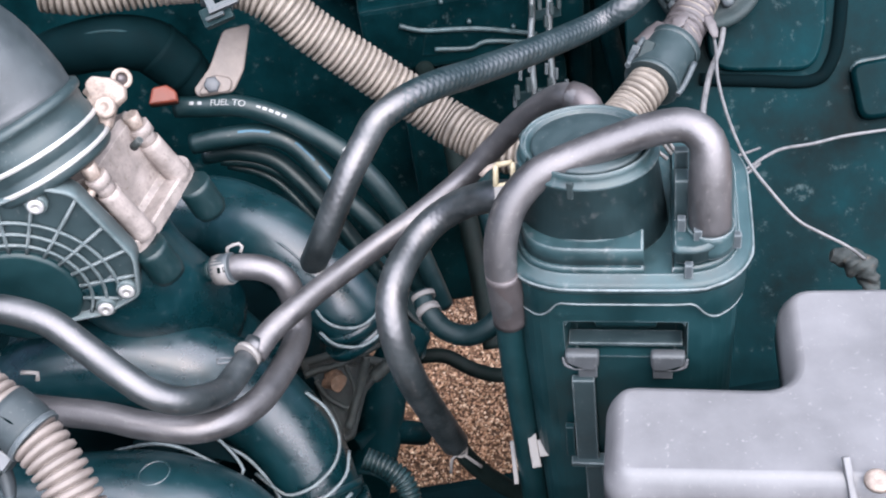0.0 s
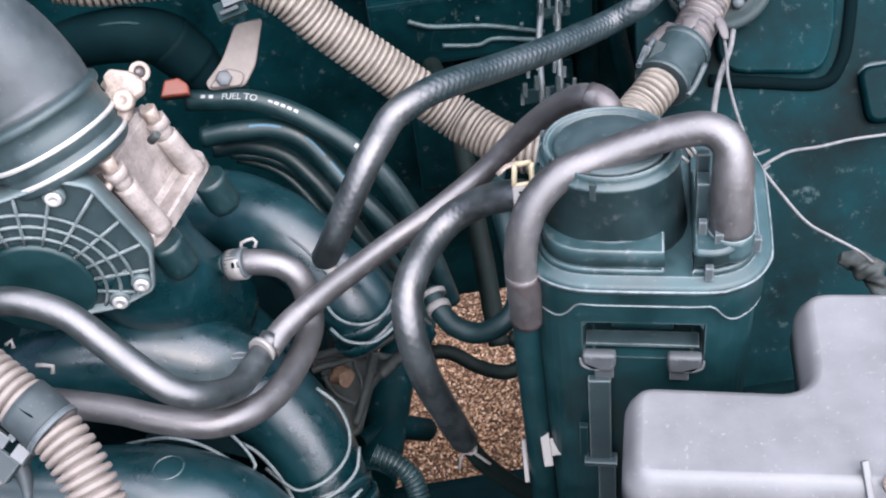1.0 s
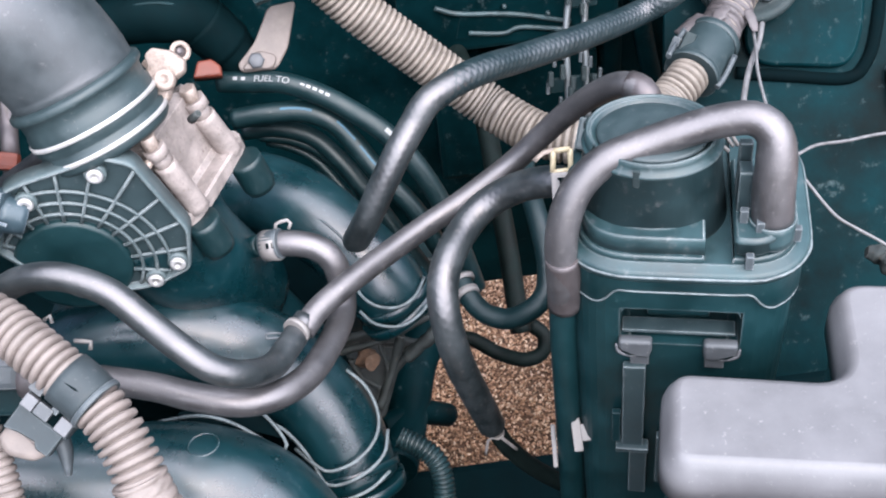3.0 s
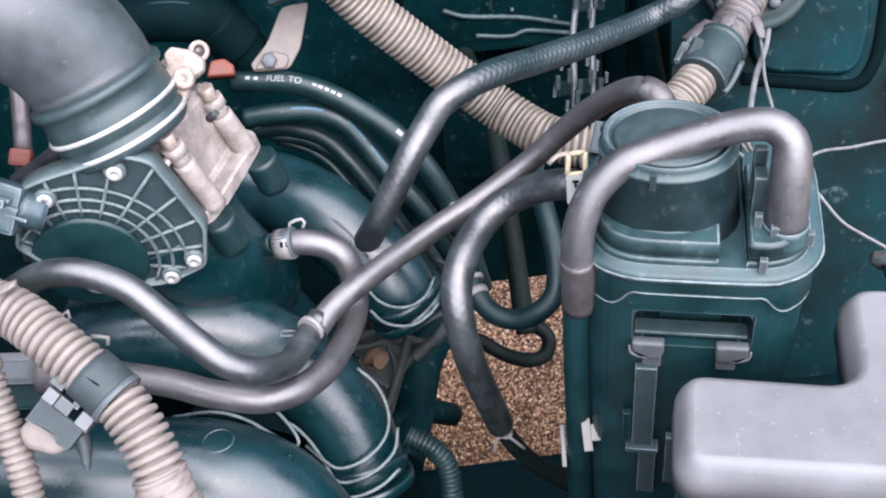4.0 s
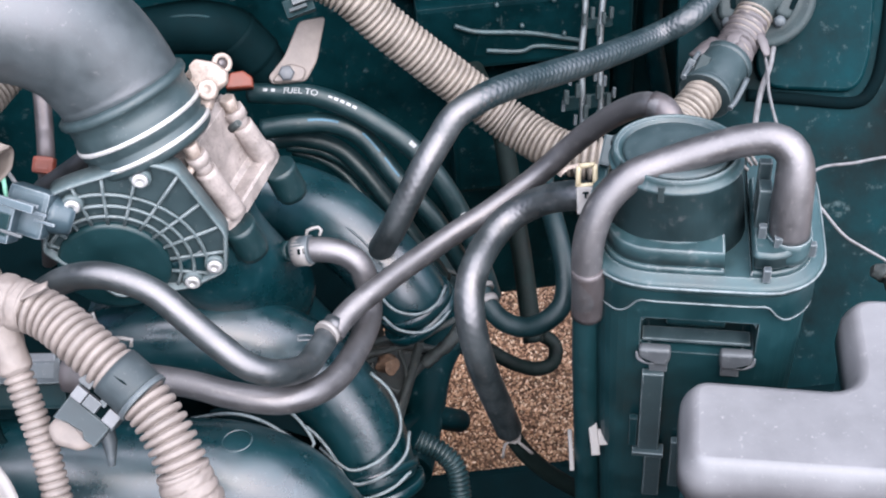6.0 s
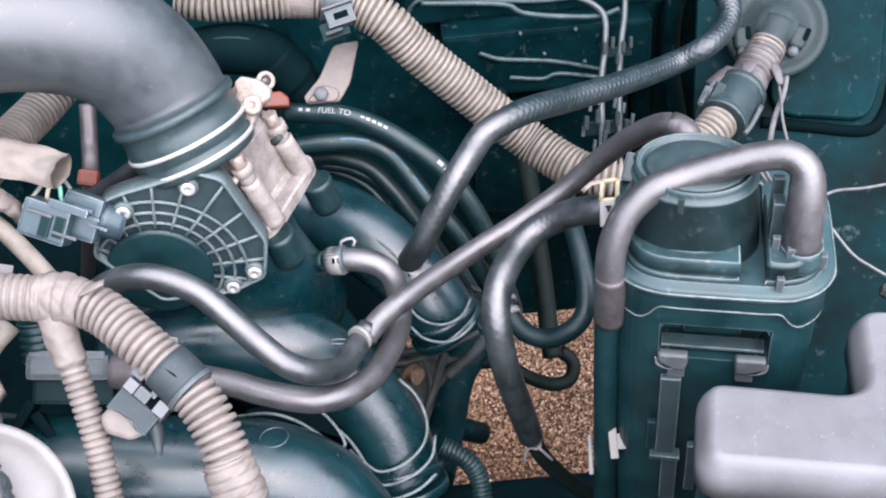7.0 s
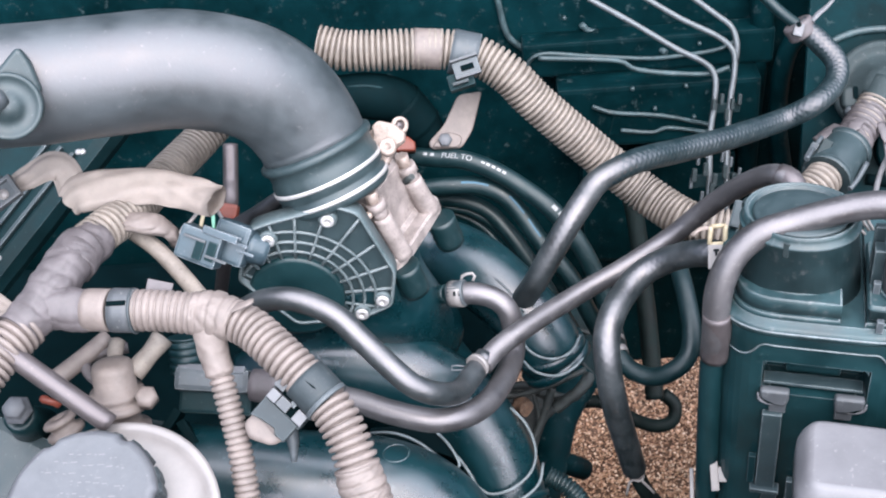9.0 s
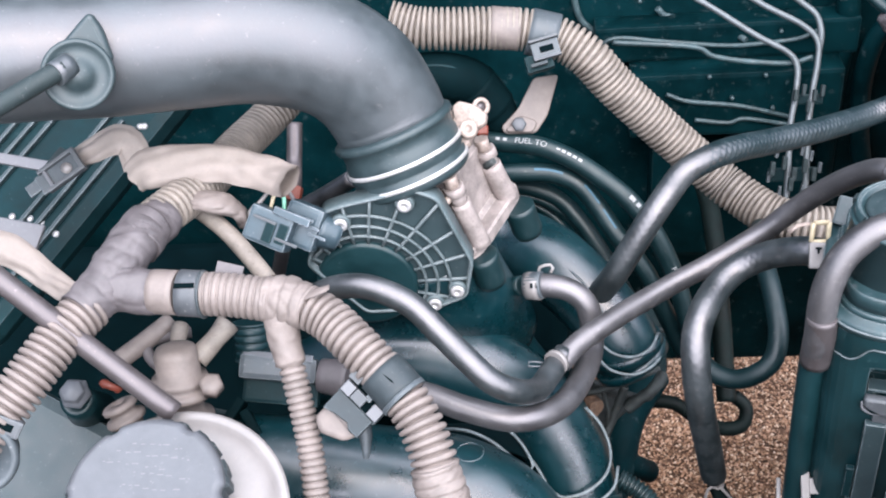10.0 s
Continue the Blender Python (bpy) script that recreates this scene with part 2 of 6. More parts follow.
def cloth(bm, pts, widths, thick, view, seed=0.0, fold=0.3):
    """A flattened cloth sleeve with creased edges and slanting folds, open at both ends."""
    path, where, at = curve_points(pts, 0.004)
    wide = np.interp(where, range(len(pts)), widths)
    tang = np.gradient(path, axis=0)
    tang /= np.linalg.norm(tang, axis=1)[:, None]
    for k in (1.0, 0.9):
        rows = []
        for i, (c, t) in enumerate(zip(path, tang)):
            n = np.array(view, float)
            n -= t * n.dot(t)
            n /= np.linalg.norm(n)
            s = np.cross(t, n)
            row = []
            for j in range(36):
                a = 2 * math.pi * j / 36
                x, y = math.cos(a), math.sin(a)
                y = math.copysign(abs(y) ** 1.5, y)
                u = x * 3.6 + at[i] * 34 + seed
                w = fold * (abs(math.sin(u)) ** 0.7 - 0.5) * (0.6 + 0.4 * math.sin(at[i] * 26 + seed * 2)) + 0.6 * fold * noise.noise(Vector((at[i] * 60, x * 2.2, seed)))
                e = 1 + 0.10 * noise.noise(Vector((at[i] * 55, seed, x)))
                row.append(bm.verts.new(c + s * (x * wide[i] * k * e) + n * (thick * k * (y + (w * 2.2 if y > 0 else w)))))
            rows.append(row)
        for a, b in zip(rows[:-1], rows[1:]):
            for j in range(36):
                f = bm.faces.new((a[j], b[j], b[(j + 1) % 36], a[(j + 1) % 36]))
                f.smooth = True
    return bm


def axes(normal, up=(0, 0, 1)):
    """A turn whose z is normal and whose y is as near to up as can be."""
    z = Vector(normal).normalized()
    x = Vector(up).cross(z)
    if x.length < 1e-4:
        x = Vector((1, 0, 0))
    x.normalize()
    return Matrix((x, z.cross(x), z)).transposed()


def placed(where, normal=(0, 0, 1), up=(0, 1, 0)):
    return Matrix.Translation(where) @ axes(normal, up).to_4x4()


def lathe(bm, profile, m, seg=32, a0=0.0, a1=360.0, caps=True):
    """Turns (radius, height) pairs round the z axis of m."""
    full = a1 - a0 >= 360
    cols = seg if full else seg + 1
    rows = []
    for r, h in profile:
        rows.append([bm.verts.new(m @ Vector((r * math.cos(radians(a0 + (a1 - a0) * j / seg)), r * math.sin(radians(a0 + (a1 - a0) * j / seg)), h))) for j in range(cols)])
    for a, b in zip(rows[:-1], rows[1:]):
        for j in range(cols if full else cols - 1):
            k = (j + 1) % cols
            f = bm.faces.new((a[j], a[k], b[k], b[j]))
            f.smooth = True
    if full and caps:
        if profile[0][0] > 1e-5:
            bm.faces.new(rows[0][::-1])
        if profile[-1][0] > 1e-5:
            bm.faces.new(rows[-1])
    return bm


def box(bm, m, sx, sy, sz, bevel=0.001, taper=1.0):
    """A box with softened edges, centred on m's origin in x and y, its foot at z = 0."""
    vs = [m @ Vector((x * sx / 2 * (taper if z else 1), y * sy / 2 * (taper if z else 1), z * sz)) for z in (0, 1) for x, y in ((-1, -1), (1, -1), (1, 1), (-1, 1))]
    v = [bm.verts.new(c) for c in vs]
    fs = [bm.faces.new([v[i] for i in q]) for q in ((3, 2, 1, 0), (4, 5, 6, 7), (0, 1, 5, 4), (1, 2, 6, 5), (2, 3, 7, 6), (3, 0, 4, 7))]
    if bevel:
        es = list({e for f in fs for e in f.edges})
        bmesh.ops.bevel(bm, geom=es, offset=bevel, segments=2, affect="EDGES", profile=0.6)
    return bm


def rounded(corners, r, n=5):
    """An outline with rounded corners; r is one radius or one a corner."""
    out = []
    k = len(corners)
    for i, c in enumerate(corners):
        c = Vector(c)
        a, b = Vector(corners[i - 1]), Vector(corners[(i + 1) % k])
        q = r[i] if isinstance(r, (list, tuple)) else r
        da, db = (a - c).normalized(), (b - c).normalized()
        q = min(q, (a - c).length * 0.49, (b - c).length * 0.49)
        p0, p1 = c + da * q, c + db * q
        for j in range(n + 1):
            s = j / n
            out.append(tuple((1 - s) ** 2 * p0 + 2 * s * (1 - s) * c + s * s * p1))
    return out


def inset(outline, d):
    """The outline moved inwards by d."""
    n, out = len(outline), []
    area = sum(outline[i - 1][0] * outline[i][1] - outline[i][0] * outline[i - 1][1] for i in range(n))
    s = 1 if area > 0 else -1
    for i in range(n):
        a, c, b = Vector(outline[i - 1]), Vector(outline[i]), Vector(outline[(i + 1) % n])
        t = (b - a)
        t = t.normalized() if t.length > 1e-9 else Vector((1, 0))
        out.append((c.x - s * t.y * d, c.y + s * t.x * d))
    return out


def prism(bm, outline, steps, m, smooth=True, hub=None):
    """Stacks the outline by (inset, height) steps along the z axis of m and closes both ends."""
    area = sum(outline[i - 1][0] * outline[i][1] - outline[i][0] * outline[i - 1][1] for i in range(len(outline)))
    if area < 0:
        outline = outline[::-1]
    rows = [[bm.verts.new(m @ Vector((x, y, h))) for x, y in inset(outline, d)] for d, h in steps]
    n = len(outline)
    for a, b in zip(rows[:-1], rows[1:]):
        for j in range(n):
            f = bm.faces.new((a[j], a[(j + 1) % n], b[(j + 1) % n], b[j]))
            f.smooth = smooth
    bm.faces.new(rows[0][::-1])
    if hub:
        c = bm.verts.new(m @ Vector((*hub, steps[-1][1])))
        for j in range(n):
            bm.faces.new((rows[-1][j], rows[-1][(j + 1) % n], c))
    else:
        bm.faces.new(rows[-1])
    return bm


def slab(h, b=0.002):
    """Steps for a plate of height h with a softened upper edge."""
    return [(0, 0), (0, h - b), (b * 0.3, h - b * 0.3), (b, h)]


def B():
    return bmesh.new()


def mesh_object(name, bm, mat):
    bmesh.ops.recalc_face_normals(bm, faces=bm.faces[:]) if len(bm.faces) < 60000 else None
    me = bpy.data.meshes.new(name)
    bm.to_mesh(me)
    bm.free()
    me.materials.append(mat)
    lo = np.array([v.co for v in me.vertices])
    c = (lo.min(0) + lo.max(0)) / 2
    c[2] = lo[:, 2].min()
    me.transform(Matrix.Translation(-Vector(c)))
    ob = new(name, me)
    ob.location = c
    return ob


def thing(name, label, category, where, group="", kind=""):
    ob = new(name)
    ob.empty_display_size = 0.02
    ob.location = where
    return tagged(ob, label, category, group, kind)


def solo(name, bm, mat, label, category, group="", kind=""):
    return tagged(mesh_object(name, bm, mat), label, category, group, kind)


SPOT = {}


def part(name, bm, mat, parent, label=""):
    ob = mesh_object(name, bm, mat)
    here = Vector(ob.location)
    SPOT[ob.name] = here
    base = SPOT.get(parent.name, Vector(parent.location))
    ob.parent = parent
    ob.location = here - base
    return tagged(ob, label) if label else ob


# ---- setting ----
bm = B()
n = 24
vs = [[bm.verts.new((x, y, 0)) for x in np.r_[-150, -40, -10, np.linspace(-4, 4, n), 10, 40, 150]] for y in np.r_[-150, -40, -10, np.linspace(-4, 4, n), 10, 40, 150]]
for a, b in zip(vs[:-1], vs[1:]):
    for j in range(len(a) - 1):
        bm.faces.new((a[j], a[j + 1], b[j + 1], b[j]))
solo("ground", bm, GRAVEL, "dry brown gravel ground under the car", "ground", kind="structure")

# loose chips lie where the bay is open to the ground
bm = B()
rng = random.Random(4)
for k in range(46000):
    x, y = rng.uniform(-0.22, 0.34), rng.uniform(0.95, 1.72)
    s = rng.uniform(0.0017, 0.0040)
    c, tilt = Vector((x, y, s * 0.35 + rng.uniform(0, 0.009))), Euler((rng.uniform(-0.7, 0.7), rng.uniform(-0.7, 0.7), rng.uniform(0, 6.3))).to_matrix()
    q = [bm.verts.new(c + tilt @ Vector(p)) for p in ((s, 0, 0), (0, s * rng.uniform(0.4, 0.8), 0), (-s, 0, 0), (0, -s * rng.uniform(0.4, 0.8), 0), (0, 0, s * 0.45), (0, 0, -s * 0.45))]
    for i in range(4):
        bm.faces.new((q[i], q[(i + 1) % 4], q[4]))
        bm.faces.new((q[(i + 1) % 4], q[i], q[5]))
solo("gravel", bm, CHIP, "loose brown gravel chips on the ground", "gravel", kind="stuff")


def panel_box(name, lo, hi, mat, label, category="panel", bevel=0.006):
    c = ((lo[0] + hi[0]) / 2, (lo[1] + hi[1]) / 2, lo[2])
    return solo(name, box(B(), Matrix.Translation(c), hi[0] - lo[0], hi[1] - lo[1], hi[2] - lo[2], bevel), mat, label, category, kind="structure")


panel_box("firewall", (-1.0, 1.19, 0.165), (0.34, 1.22, 1.05), PANEL, "dark teal painted firewall panel behind the engine", "firewall")
# box added to fill the void; its near-black colour holds the shade
panel_box("engine_block", (-0.95, 0.52, 0.12), (-0.13, 1.0, 0.56), DARK, "plain dark box filling the shaded void where the engine sits", "engine block", 0.02)
panel_box("crossmember", (-0.9, 0.3, 0.26), (0.34, 0.70, 0.40), DARK, "dark painted steel crossmember at the bay floor", "crossmember", 0.012)
panel_box("battery_tray", (0.07, 0.2, 0.36), (0.6, 0.64, 0.545), DARK, "black tray under the canister and fuse box", "tray", 0.01)
# unseen panel, tall enough to stop light bounced off the ground ahead
panel_box("front_panel", (-1.0, 0.02, 0.2), (0.9, 0.05, 0.84), DARK, "unseen dark panel blocking bounced light at the bay front", "panel")

# unseen wall added to close the bay on this side
panel_box("side_panel", (-1.04, 0.02, 0.2), (-1.0, 1.22, 0.92), PANEL, "unseen dark painted panel closing the side of the engine bay")

# unseen raised bonnet, added to shade the bay from behind
bonnet = placed((-0.2, 1.24, 1.06), (0, -0.985, -0.17), (0, -0.17, 0.985))
bm = B()
prism(bm, rounded([(-0.8, 0), (0.8, 0), (0.74, 1.02), (-0.74, 1.02)], 0.08), [(0, -0.03), (0, -0.004), (0.004, 0)], bonnet)
solo("bonnet", bm, PANEL, "dark painted underside of the raised bonnet, unseen, shading the bay", "bonnet", kind="structure")

# sloping inner wing on the battery side
WING_AT, WING_N = Vector((0.30, 1.02, 0.735)), Vector((-0.15, -0.72, 0.68)).normalized()
wing = placed(WING_AT, WING_N, (0, 0, 1))
bm = B()
prism(bm, rounded([(-0.075, -0.75), (0.75, -0.75), (0.75, 0.3), (-0.075, 0.3)], 0.02), [(0, -0.012), (0, -0.002), (0.002, 0)], wing)
solo("inner_wing", bm, PANEL, "dark teal painted inner wing panel", "panel", kind="structure")


def on_wing(p, lift=0.0):
    """The spot of the inner wing under p, in the wing's own plane."""
    q = wing.inverted() @ Vector(p)
    return (q.x, q.y)


bm = B()
o = rounded([on_wing(p) for p in ((0.314, 1.054, 0.774), (0.427, 1.024, 0.768), (0.404, 0.944, 0.678), (0.388, 0.923, 0.652), (0.288, 0.947, 0.654))], 0.03)
prism(bm, o, [(0, 0.0), (0, 0.008), (0.003, 0.011)], wing)
solo("wing_plate", bm, PANEL, "raised dark painted plate on the inner wing", "panel", kind="structure")
bm = B()
o = rounded([on_wing(p) for p in ((0.420, 0.918, 0.654), (0.525, 0.907, 0.665), (0.515, 0.868, 0.621), (0.421, 0.880, 0.614))], 0.012)
prism(bm, o, [(0, 0.0), (0, 0.012), (0.004, 0.016)], wing)
solo("wing_plate", bm, PANEL, "raised dark painted plate on the inner wing", "panel", kind="structure")
# black line drawn for the shadowed gap round the plate
bm = B()
tube(bm, [(0.281, 0.943, 0.650), (0.334, 0.929, 0.647), (0.384, 0.917, 0.645), (0.405, 0.924, 0.657), (0.420, 0.948, 0.686), (0.444, 1.016, 0.763)], 0.0065, 10)
solo("wing_seam", bm, GAP, "black line standing in for the shadowed gap round the wing plate", "seam", kind="structure")

solo("wing_bead", tube(B(), [(0.423, 0.914, 0.649), (0.431, 0.918, 0.656), (0.452, 0.916, 0.658), (0.514, 0.908, 0.664)], 0.0035, 8), EDGE, "pale edge of the wing plate", "bead", kind="structure")

solo("wing_bead", tube(B(), [(0.2543, 1.0531, 0.7629), (0.2663, 1.0552, 0.7678), (0.2850, 1.0565, 0.7733), (0.3093, 1.0539, 0.7759), (0.3359, 1.0486, 0.7762), (0.3609, 1.0419, 0.7746), (0.42, 1.028, 0.773)], 0.0042, 10), EDGE, "pale pressed bead along the inner wing", "bead", kind="structure")

# ledges and beads pressed into the firewall; the beads' pale colour holds their highlight
ledge = Matrix(((1, 0, 0, 0), (0, 0, -1, 1.122), (0, 1, 0, 0), (0, 0, 0, 1)))
ledge_out = rounded([(0.012, 0.6200), (0.036, 0.6175), (0.0646, 0.6205), (0.0907, 0.6268), (0.1114, 0.6200), (0.1495, 0.6150), (0.1440, 0.6265), (0.1047, 0.6365), (0.0645, 0.6435), (0.0200, 0.6530)], 0.003, 3)
solo("firewall_lip", prism(B(), ledge_out, [(0, -0.01), (0, 0.001), (0.0015, 0.0035)], ledge), PANEL, "worn pressed lip low on the firewall", "panel", kind="structure")
panel_box("firewall_step", (-0.05, 1.12, 0.602), (0.20, 1.19, 0.688), PANEL, "boxed step of the painted firewall", "panel", 0.006)
panel_box("firewall_ledge", (-0.09, 1.155, 0.688), (0.22, 1.19, 0.735), PANEL, "narrow ledge of the painted firewall", "panel", 0.005)
panel_box("firewall_foot", (-0.02, 1.14, 0.40), (0.18, 1.19, 0.57), PANEL, "lower boxed part of the painted firewall", "panel", 0.008)
for pts, r in (
    ([(-0.092, 1.150, 0.700), (-0.069, 1.150, 0.724), (-0.006, 1.150, 0.717), (0.073, 1.150, 0.708), (0.145, 1.150, 0.713), (0.169, 1.150, 0.723)], 0.0028),
    ([(-0.071, 1.118, 0.736), (0.020, 1.118, 0.726), (0.046, 1.118, 0.712), (0.089, 1.118, 0.703), (0.134, 1.118, 0.699), (0.159, 1.118, 0.706)], 0.0032),
    ([(-0.007, 1.118, 0.664), (0.020, 1.118, 0.653), (0.080, 1.118, 0.644), (0.144, 1.118, 0.625)], 0.0028),
    ([(0.028, 1.118, 0.627), (0.068, 1.118, 0.621), (0.088, 1.118, 0.626), (0.142, 1.118, 0.615)], 0.0028),
    ([(-0.014, 1.185, 0.744), (-0.000, 1.185, 0.732), (0.056, 1.185, 0.722), (0.087, 1.150, 0.714)], 0.004),
    ([(-0.079, 1.185, 0.709), (-0.106, 1.185, 0.736), (-0.117, 1.185, 0.791)], 0.004),
    ([(0.176, 1.176, 0.6979), (0.1886, 1.176, 0.7116), (0.1961, 1.176, 0.7247), (0.203, 1.176, 0.7363), (0.2069, 1.176, 0.7503)], 0.005),
):
    solo("firewall_bead", tube(B(), pts, r, 10), EDGE, "pressed bead along the painted firewall, lit edge in its pale colour", "bead", kind="structure")
for pts, r in (
    ([(0.200, 1.170, 0.492), (0.201, 1.170, 0.607), (0.203, 1.170, 0.672), (0.208, 1.170, 0.719), (0.198, 1.170, 0.794)], 0.014),
    ([(0.250, 1.150, 0.501), (0.230, 1.150, 0.616), (0.235, 1.150, 0.704), (0.262, 1.150, 0.740)], 0.012),
):
    solo("firewall_rib", tube(B(), pts, r, 14), PANEL, "upright pressed rib of the painted firewall", "rib", kind="structure")
for p in ((0.042, 1.115, 0.687), (0.014, 1.183, 0.728), (0.070, 1.115, 0.657), (0.107, 1.115, 0.686), (0.127, 1.150, 0.724), (0.118, 1.112, 0.643), (-0.035, 1.183, 0.755)):
    solo("panel_stud", lathe(B(), [(0.0026, -0.003), (0.0026, 0.0015), (0.0016, 0.0026), (0, 0.0028)], placed(p, (0, -1, 0.1), (0, 0, 1)), 10), EDGE, "small pale stud in the firewall panel", "stud", group="panel studs")

# ---- intake pipe and throttle ----
TB_O, TB_A = Vector((-0.266, 0.662, 0.908)), Vector((0.18, 0.0, -0.984)).normalized()
CUFF_A = Vector((0.322, -0.258, -0.911))
pipe = thing("intake_pipe", "large satin black plastic air intake elbow clamped to the throttle", "intake pipe", (-0.439, 0.691, 0.961))
bm = B()
IN = [(-0.608, 0.587, 1.023), (-0.549, 0.595, 1.019), (-0.501, 0.608, 1.013), (-0.455, 0.620, 1.007), (-0.408, 0.633, 1.003), (-0.364, 0.646, 0.998), (-0.329, 0.655, 0.987), (-0.304, 0.661, 0.973), (-0.285, 0.667, 0.951), tuple(TB_O - CUFF_A * 0.018), tuple(TB_O - CUFF_A * 0.002)]
tube(bm, IN, [0.0455] * 9 + [0.0445, 0.044], 40, 0.006)
part("elbow", bm, INTAKE, pipe)

TB_C = Vector((-TB_A.z, 0, TB_A.x))


def tb(c, y, a):
    """A place by offsets from the throttle's mouth: to its side, back, and down its bore."""
    return TB_O + TB_C * c + Vector((0, y, 0)) + TB_A * a


bore = Matrix.Translation(TB_O) @ Matrix((TB_C, TB_A.cross(TB_C), TB_A)).transposed().to_4x4()
mouth = placed(TB_O, CUFF_A, (0, 1, 0))
part("cuff", lathe(B(), [(0.043, -0.006), (0.0468, -0.0045), (0.0482, -0.0035), (0.0484, -0.0005), (0.0474, 0.0012), (0.0452, 0.0022), (0.0448, 0.011), (0.0462, 0.014), (0.0464, 0.026), (0.0445, 0.028), (0.0445, 0.030), (0.0462, 0.031), (0.0462, 0.040), (0.0435, 0.043), (0.03, 0.043)], mouth, 56), PLASTIC_DULL, pipe)
for h in (0.0200, 0.0350):
    part("clamp_band", lathe(B(), [(0.0455, h - 0.0018), (0.0476, h - 0.0014), (0.0476, h + 0.0014), (0.0455, h + 0.0018)], mouth, 56), BAND, pipe, "bright steel clamp band")
clamp_at = Vector((-0.213, 0.680, 0.895))
bm = B()
prism(bm, rounded([(-0.012, -0.017), (0.008, -0.018), (0.013, -0.009), (0.010, 0.004), (0.014, 0.013), (0.010, 0.020), (-0.002, 0.021), (-0.015, 0.016), (-0.017, 0.009), (-0.010, 0.003), (-0.015, -0.007)], 0.0022, 3), [(0.002, 0), (0, 0.002), (0, 0.006), (0.0015, 0.0085)], placed(clamp_at, (-0.2, -0.75, 0.6), (0.5, 0.2, 0.8)))
sc = part("clamp_screw_block", bm, BRASS, pipe, "yellow zinc clamp screw housing")
part("clamp_tongue", box(B(), placed(Vector((-0.219, 0.688, 0.901)), (-0.3, -0.75, 0.6), (0.8, 0.3, 0.6)), 0.012, 0.006, 0.006, 0.002), BRASS, sc)
part("screw_head", lathe(B(), [(0.0075, 0), (0.0075, 0.006), (0.006, 0.0075), (0.003, 0.0076), (0.0025, 0.006), (0, 0.006)], placed(Vector((-0.209, 0.672, 0.899)), (0, -0.75, 0.66)), 20), BRASS, sc)
part("clamp_ear", lathe(B(), [(0.0042, 0), (0.0072, 0), (0.0076, 0.002), (0.0072, 0.004), (0.0042, 0.004), (0.0042, 0)], placed(Vector((-0.201, 0.700, 0.903)), (0.45, -0.72, 0.45)), 24, caps=False), BRASS, sc)
part("ear_pin", lathe(B(), [(0.0044, 0), (0.0044, 0.0022), (0, 0.0026)], placed(Vector((-0.201, 0.700, 0.903)), (0.45, -0.72, 0.45)), 20), TUBE, sc)
bm = B()
lathe(bm, [(0.0, -0.03), (0.0225, -0.03), (0.0235, -0.003), (0.0235, 0.003), (0.0225, 0.0045), (0.0205, 0.0045), (0.0195, 0.003), (0.010, 0.003), (0.009, 0.006), (0.0, 0.006)], placed(Vector((-0.453, 0.557, 1.024)), (0.3, -0.85, 0.42)), 40)
part("mount_disc", bm, PLASTIC_DULL, pipe)
bm = B()
prism(bm, rounded([(-0.021, -0.004), (0.021, -0.006), (0.014, 0.016), (0.006, 0.027)], 0.005), slab(0.016, 0.003), placed(Vector((-0.456, 0.581, 1.028)), (0.3, -0.85, 0.42), (0.1, 0.3, 0.9)))
part("mount_rib", bm, PLASTIC_DULL, pipe)
rod = thing("support_rod", "thin bare support rod ending in the intake pipe mount", "rod", (-0.526, 0.596, 0.984))
part("shaft", tube(B(), [(-0.524, 0.484, 1.020), (-0.491, 0.518, 1.026), (-0.458, 0.550, 1.033)], 0.0066, 12), SEAL, rod)
part("end_collar", tube(B(), [(-0.463, 0.545, 1.031), (-0.456, 0.557, 1.032)], 0.0084, 16), INTAKE, rod)

throttle = thing("throttle_valve", "dusty cast aluminium throttle body with ribbed black cover", "throttle body", tb(0, 0, 0.12))
bm = B()
m = Matrix.Translation(tb(0, 0, 0.042)) @ bore.to_3x3().to_4x4()
sgn = 1 if (bore.to_3x3() @ Vector((0, 1, 0))).y > 0 else -1
prism(bm, rounded([(-0.05, -0.029 * sgn), (0.036, -0.029 * sgn), (0.066, 0.040 * sgn), (0.05, 0.05 * sgn), (-0.05, 0.05 * sgn)], 0.006), [(0.012, 0.0), (0.006, 0.004), (0.0055, 0.052), (0.002, 0.0555), (-0.0088, 0.0565), (-0.0102, 0.0578), (-0.0102, 0.067), (-0.009, 0.0685)], m, False)
cast = part("casting", bm, ALU, throttle)
for c0, y0, a0, a1, r in ((0.037, -0.028, 0.042, 0.102, 0.0078), (0.058, 0.030, 0.050, 0.104, 0.0082)):
    part("bolt_boss", tube(B(), [tb(c0 + 0.002, y0, a0 + 0.016), tb(c0 + 0.008, y0, a1)], [r * 1.02, r * 1.1], 20), ALU, cast)
    part("boss_web", box(B(), Matrix.Translation(tb(c0 - 0.006, y0 + 0.004, a1 - 0.02)) @ bore.to_3x3().to_4x4(), 0.014, 0.010, 0.022, 0.002), ALU, cast)
    part("boss_neck", tube(B(), [tb(c0 + 0.001, y0, a0 + 0.008), tb(c0 + 0.002, y0, a0 + 0.017)], r * 0.84, 18), ALU, cast)
    part("boss_collar", tube(B(), [tb(c0 + 0.0005, y0, a0 + 0.001), tb(c0 + 0.0015, y0, a0 + 0.009)], r * 1.08, 8), ALU, cast)
    part("bolt_head", tube(B(), [tb(c0, y0, a0 - 0.009), tb(c0, y0, a0 + 0.002)], r * 0.74, 6), BRASS, cast)
